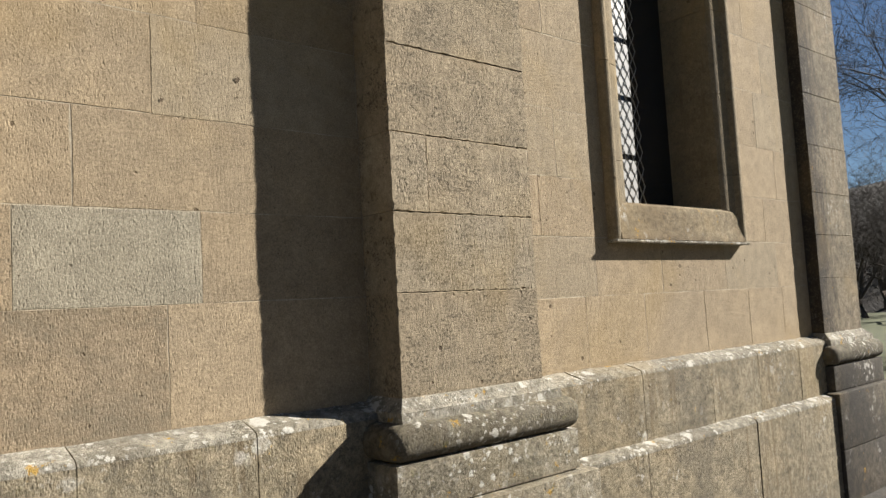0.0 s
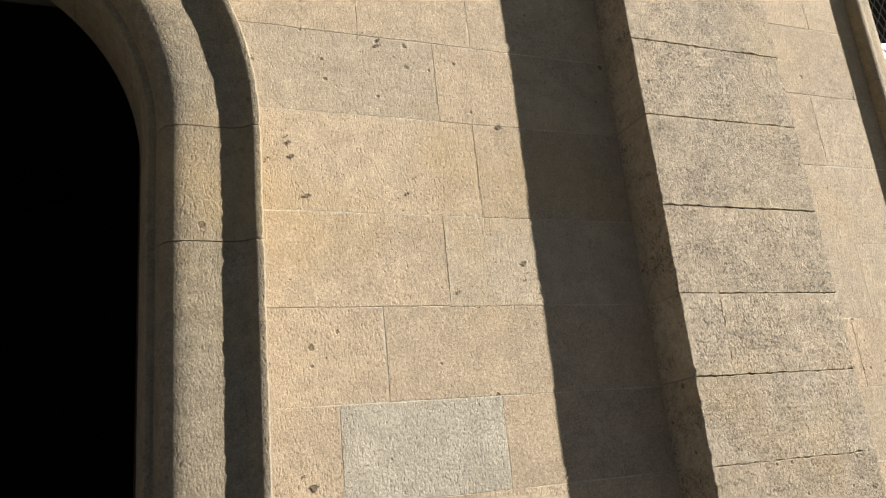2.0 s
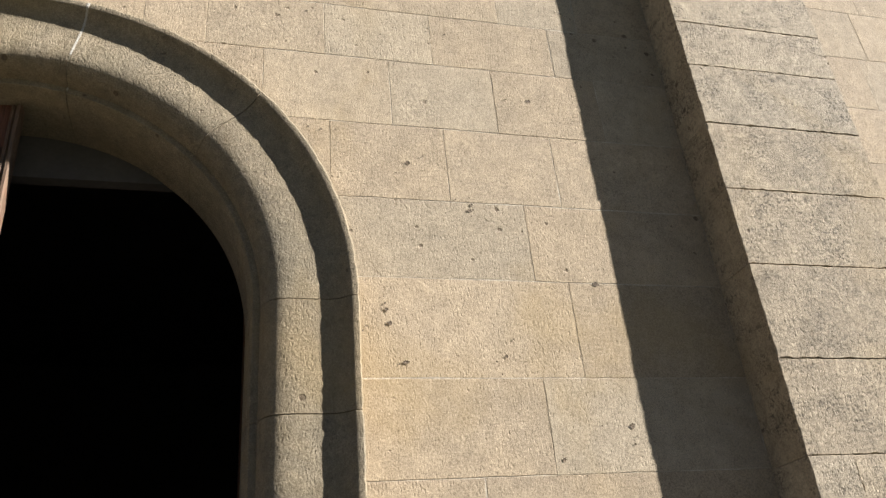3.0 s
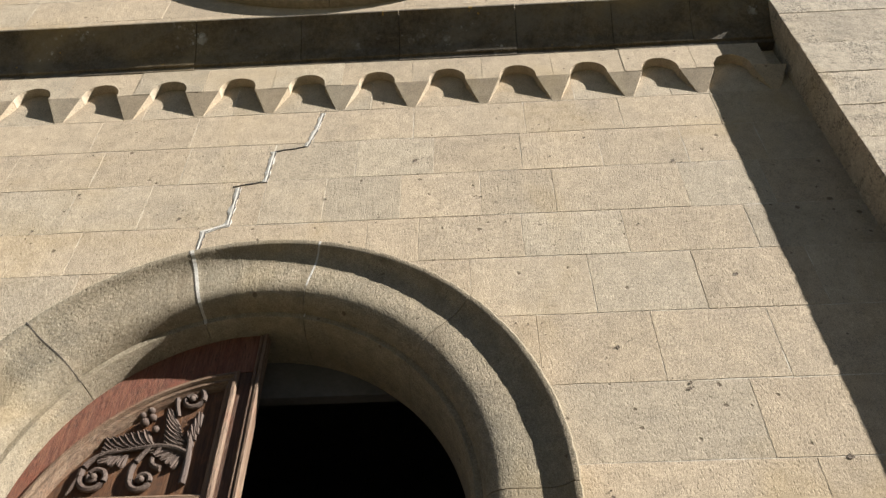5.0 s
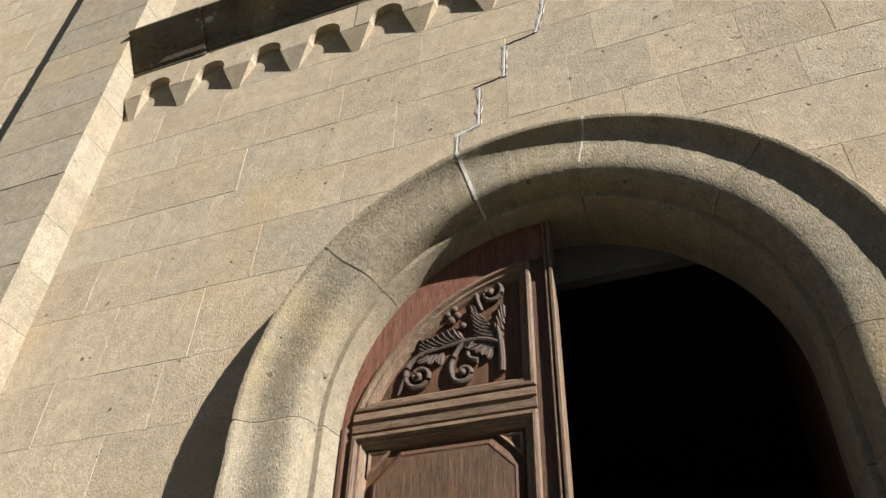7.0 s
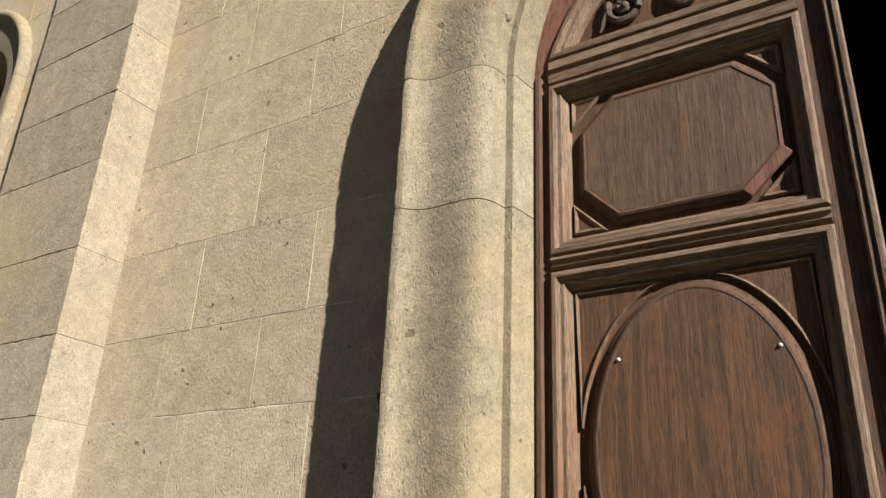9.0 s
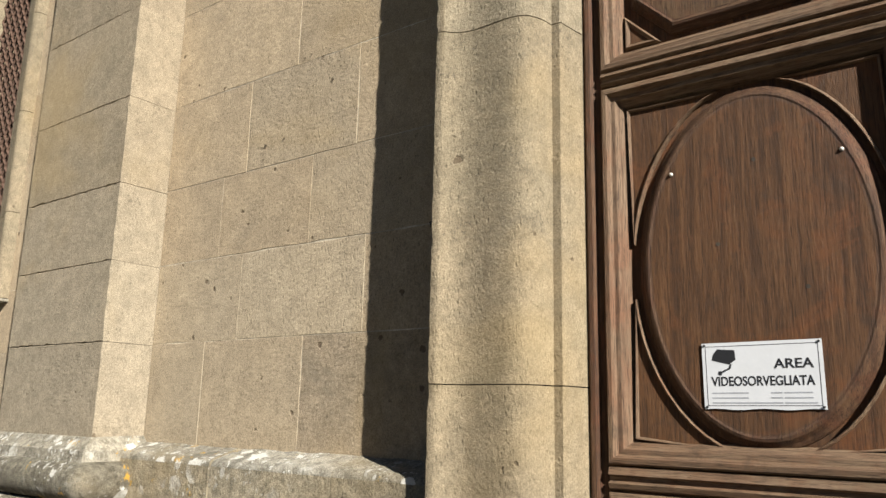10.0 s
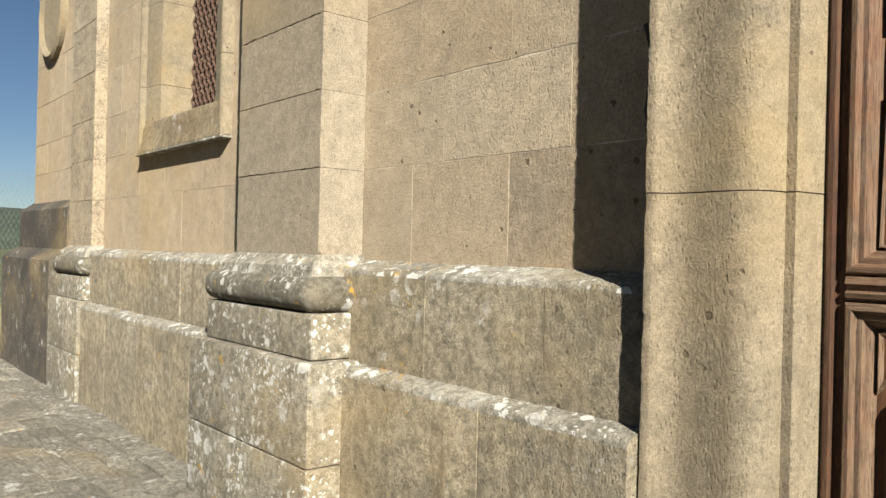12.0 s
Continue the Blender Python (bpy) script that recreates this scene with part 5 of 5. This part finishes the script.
PITS = [(1.59, 1.86, 0), (2.568, 2.722, 0), (2.24, 2.59, 0), (2.052, 3.028, 0), (1.55, 3.232, 0), (1.56, 3.17, 0), (2.528, 3.38, 0), (1.975, 3.772, 0), (1.29, 4.143, 0), (1.688, 3.985, 0),
        (1.965, 3.74, 0), (1.525, 5.446, 0), (0.207, 5.139, 0), (2.239, 5.359, 0), (-1.324, 5.669, 0), (-1.45, 4.97, 0), (-2.60, 4.25, 0), (-1.28, 5.28, 0), (-2.309, 3.51, 0), (-2.079, 2.755, 0),
        (-2.464, 2.548, 0), (-2.14, 2.87, 0), (1.62, 3.0, 0), (1.75, 5.62, 0), (0.72, 5.47, 0), (-0.62, 5.02, 0), (1.1, 5.1, 0), (2.35, 4.42, 0)]
for k, (x, z, y) in enumerate(PITS):
    pit(wall_center, x, z, y, rng.uniform(0.009, 0.016), k)
    for m in range(3):
        pit(wall_center, x + rng.gauss(0, 0.09), z + rng.gauss(0, 0.05), y, rng.uniform(0.003, 0.007), 100 * k + m)
# smaller pit patches in loose clusters over the upper courses
dice = random.Random(41)
for k in range(34):
    x, z = dice.uniform(-2.7, 2.9), dice.uniform(4.75, 6.0)
    for m in range(dice.randint(1, 4)):
        pit(wall_center, x + dice.gauss(0, 0.07), z + dice.gauss(0, 0.025), 0.0, dice.uniform(0.003, 0.008), 5000 + 10 * k + m)


# ---- far corner of the facade, west ----
pier = empty("wall_corner_west", "sandstone corner pier with a carved roundel and sloped base", "wall", kind="structure")
part("core", box_bm(-9.88, FAR_L[0], 0.0065, 1.6, 0.0, 7.0), MORTAR, pier)
prows = [1.74, 2.09, 2.42, 2.86, 3.3, 3.72, 4.12, 4.52, 4.92, 5.3, 5.7, 6.1, 6.5, 7.0]
for z0, z1 in zip(prows, prows[1:]):
    xs = course_joints(-9.89, FAR_L[0], 0.4, 0.8)
    for a, b in zip(xs, xs[1:]):
        block(pier, a, b, z0, z1, 0.0, 0.06, STONE)
for z0, z1, y, x in ((1.27, 1.68, -0.12, -10.0), (0.0, 1.17, -0.27, -10.12)):
    secs = [[(a, 0.3, z0), (a, y, z0), (a, y, z1), (a, y + 0.14, z1 + 0.11), (a, 0.3, z1 + 0.11)] for a in (x, (x + FAR_L[0]) / 2, FAR_L[0])]
    part("base_course", loft_bm(secs), STONE_SOOT, pier, "blackened base course with a sloped top")
prof = [(0.49, 0.0), (0.49, -0.05), (0.46, -0.07), (0.42, -0.05), (0.40, -0.03)]
bm = bmesh.new()
secs = [[(-9.12 + r * math.cos(t), y, 3.78 + r * math.sin(t)) for r, y in prof] for t in [2 * math.pi * i / 48 for i in range(49)]]
loft_bm(secs, False, False, bm)
bm.faces.new([bm.verts.new((-9.12 + 0.40 * math.cos(2 * math.pi * i / 48), -0.03, 3.78 + 0.40 * math.sin(2 * math.pi * i / 48))) for i in range(48)])
part("roundel", bm, STONE_PORTAL, pier, "plain round medallion with a raised rim", smooth=True)


# ---- paving in front of the church ----
def paving():
    bm = bmesh.new()
    n, m = 60, 24
    grid = [[bm.verts.new((-16 + 26 * i / n, -9 + 9.2 * j / m, -0.012 + 0.003 * noise.noise((i * 0.6, j * 0.6, 0)))) for i in range(n + 1)] for j in range(m + 1)]
    for j in range(m):
        for i in range(n):
            bm.faces.new((grid[j][i], grid[j][i + 1], grid[j + 1][i + 1], grid[j + 1][i]))
    p = tagged(link_mesh("pavement", bm, JOINT_EARTH, smooth=True), "rough irregular stone paving along the church wall", "pavement", kind="structure")
    y = -2.6
    count = 0
    while y < -0.25 and count < 300:
        dy = rng.uniform(0.11, 0.26)
        x = -9.6 - rng.random() * 0.5
        while x < -3.0 and count < 300:
            dx = rng.uniform(0.3, 0.95)
            cx, cy = x + dx / 2, y + dy / 2
            # a split flagstone: uneven outline, flaked top in two or three levels
            n = 12
            corners = [(-dx / 2, -dy / 2), (dx / 2, -dy / 2), (dx / 2, dy / 2), (-dx / 2, dy / 2)]
            edge = []
            for i in range(n):
                (ax, ay), (bx, by), f = corners[i // 3], corners[(i // 3 + 1) % 4], (i % 3) / 3
                edge.append(((ax + (bx - ax) * f) * 1.0 + rng.uniform(-0.022, 0.018), (ay + (by - ay) * f) * 1.02 + rng.uniform(-0.014, 0.012)))
            top = rng.uniform(0.004, 0.020)
            tilt = (rng.uniform(-0.012, 0.012), rng.uniform(-0.015, 0.03))
            slab = bmesh.new()
            rings = []
            for k, (scale, drop) in enumerate(((1.0, None), (0.985, 0.007), (0.9, 0.001), (0.62, 0.0), (0.3, 0.0))):
                ring = []
                for i, (a, b) in enumerate(edge):
                    f = scale * (rng.uniform(0.9, 1.06) if k > 1 else 1.0)
                    z = -0.02 if drop is None else top - drop + tilt[0] * a + tilt[1] * b + (rng.uniform(-0.007, 0.007) if k > 1 else 0.0)
                    ring.append(slab.verts.new((a * f, b * f, z)))
                rings.append(ring)
            for r0, r1 in zip(rings, rings[1:]):
                for i in range(n):
                    slab.faces.new((r0[i], r0[(i + 1) % n], r1[(i + 1) % n], r1[i]))
            slab.faces.new(rings[-1])
            link_mesh("paving_stone", slab, PAVE, p, at=(cx, cy, 0))
            count += 1
            x += dx
        y += dy
    return p


# ---- trees, woods and hills ----
def tree_mesh(seed, height, spread, depth, name="tree"):
    r = random.Random(seed)
    limbs, trunk = bmesh.new(), bmesh.new()

    def grow(bm, p, d, length, rad, level):
        pts, rads = [p], [rad]
        n = 5
        for i in range(n):
            d = (d + Vector((r.gauss(0, 0.12), r.gauss(0, 0.12), r.gauss(0.04, 0.10)))).normalized()
            p = p + d * (length / n)
            pts.append(p)
            rads.append(rad * (1 - 0.55 * (i + 1) / n))
        tube_bm(pts, rads, 6 if level < 2 else 4 if level < 4 else 3, bm, cap=False)
        if level >= depth:
            return
        for k in range(r.choice((3, 4, 5)) if level else 9):
            i = r.randint(2, n)
            a = r.uniform(0, 2 * math.pi)
            side = d.orthogonal().normalized()
            side.rotate(Matrix.Rotation(a, 3, d))
            nd = (d * r.uniform(0.5, 0.9) + side * spread * r.uniform(0.5, 1.0)).normalized()
            grow(limbs, pts[i], nd, length * r.uniform(0.55, 0.78), max(rads[i] * r.uniform(0.42, 0.62), 0.004), level + 1)

    grow(trunk, Vector((0, 0, -0.1)), Vector((0, 0, 1)), height * 0.42, height * 0.022, 0)
    return trunk, limbs


def make_tree(seed, height, spread, depth, label, group=""):
    t = empty("tree", label, "tree", group=group)
    trunk, limbs = tree_mesh(seed, height, spread, depth)
    stem = part("trunk", trunk, BARK, t, smooth=True)
    part("crown", limbs, BARK, stem)
    return t


near_tree = make_tree(3, 15.0, 1.15, 6, "tall bare winter tree with dark branches beside the church")
near_tree.location = (22.6, 1.0, -0.3)
wood = make_tree(8, 9.0, 0.8, 5, "bare grey winter tree at the edge of the wood", "bare trees of the wood")
wood.location = (46, 14, -0.5)
for k in range(20):
    a = k / 19
    copy_thing(wood, Matrix.Translation((42 + 26 * rng.random(), 8 + 22 * a, -0.5)) @ Matrix.Rotation(rng.uniform(0, 6.28), 4, 'Z') @ Matrix.Scale(rng.uniform(0.8, 1.25), 4))


def hill(name, cx, cy, length, turn, height, label, mat=HILL, depth=6.0):
    bm = bmesh.new()
    n, m = 60, 10
    rows = []
    for j in range(m + 1):
        v = j / m
        row = []
        for i in range(n + 1):
            u = i / n
            x = (u - 0.5) * length
            top = height * (0.75 + 0.25 * math.sin(u * 5 + 1)) + height * 0.25 * noise.noise((u * 14, v * 3, cx)) + height * 0.12 * noise.noise((u * 60, v * 9, 2))
            row.append(bm.verts.new((x, (v - 0.5) * height * depth, max(top, 0.2) * math.sin(math.pi * min(v, 0.5)) - 1.5)))
        rows.append(row)
    for j in range(m):
        for i in range(n):
            bm.faces.new((rows[j][i], rows[j][i + 1], rows[j + 1][i + 1], rows[j + 1][i]))
    ob = link_mesh(name, bm, mat, smooth=True)
    ob.matrix_basis = Matrix.Translation((cx, cy, 0)) @ Matrix.Rotation(radians(turn), 4, 'Z')
    return tagged(ob, label, "hill", kind="structure")


hill("backdrop_west", -190, 40, 420, 90, 13, "dark green wooded hill on the horizon")
hill("backdrop_east", 125, 40, 420, -90, 25, "brownish wooded hillside behind the bare trees", HILL_BROWN)
# added south slope, never in view: cuts sky light so the shadows darken
hill("sky_blocker_south", 10, -72, 300, 0, 30, "unseen added hillside that blocks sky light south of the church", HILL_BROWN, 3.0)
bpy.data.objects["sky_blocker_south"].matrix_basis @= Matrix.Rotation(math.pi, 4, 'Z')


# ---- left edge: netting fence, dry grass, terracotta pot ----
def net_fence():
    f = empty("net_fence", "tall wire netting fence between thin posts", "fence")
    for k in range(4):
        bm = bmesh.new()
        tube_bm([(-17.0, -3.5 + 2.6 * k, 0.0), (-17.0, -3.5 + 2.6 * k, 2.75)], 0.025, 8, bm)
        part("post", bm, WIRE, f)
    net = bmesh.new()
    for k in range(110):
        for s in (1, -1):
            y = -4.5 + 0.085 * k
            tube_bm([(-17.0, y, 0.1), (-17.0, y + s * 1.3, 2.7)], 0.0022, 3, net, cap=False)
    part("netting", net, WIRE, f)
    return f


net_fence()


def dry_grass():
    r = random.Random(5)
    bm = bmesh.new()
    for k in range(420):
        bx, by = -12.6 + r.gauss(0, 0.25), 0.75 + r.gauss(0, 0.3)
        a, lean, h = r.uniform(0, 6.28), r.uniform(0.1, 0.75), r.uniform(0.7, 1.55)
        pts = [Vector((bx + math.cos(a) * lean * h * f * f, by + math.sin(a) * lean * h * f * f, h * (f - 0.25 * lean * f * f))) for f in (0, 0.35, 0.7, 1)]
        side = Vector((-math.sin(a), math.cos(a), 0)) * 0.006
        prev = None
        for i, p in enumerate(pts):
            w = side * (1 - i / 3.2)
            cur = (bm.verts.new(p - w), bm.verts.new(p + w))
            if prev:
                bm.faces.new((prev[0], prev[1], cur[1], cur[0]))
            prev = cur
    return tagged(link_mesh("tall_grass", bm, REED), "clump of tall dry arching grass", "grass", kind="stuff")


dry_grass()


def pot():
    p = empty("flower_pot", "terracotta flower pot standing on the paving", "pot", at=(-8.62, -0.93, 0.02))
    prof = [(0.0, 0.0), (0.10, 0.0), (0.135, 0.22), (0.155, 0.22), (0.155, 0.27), (0.135, 0.27), (0.125, 0.23), (0.0, 0.23)]
    secs = [[(r * math.cos(t), r * math.sin(t), z) for r, z in prof] for t in [2 * math.pi * i / 28 for i in range(29)]]
    bm = loft_bm(secs, False, False)
    bmesh.ops.remove_doubles(bm, verts=bm.verts, dist=1e-5)
    part("pot", bm, TERRACOTTA, p, smooth=True)
    bm = bmesh.new()
    bmesh.ops.create_circle(bm, cap_ends=True, segments=24, radius=0.127, matrix=Matrix.Translation((0, 0, 0.235)))
    part("soil", bm, SOIL, p)
    return p


pot()
paving()
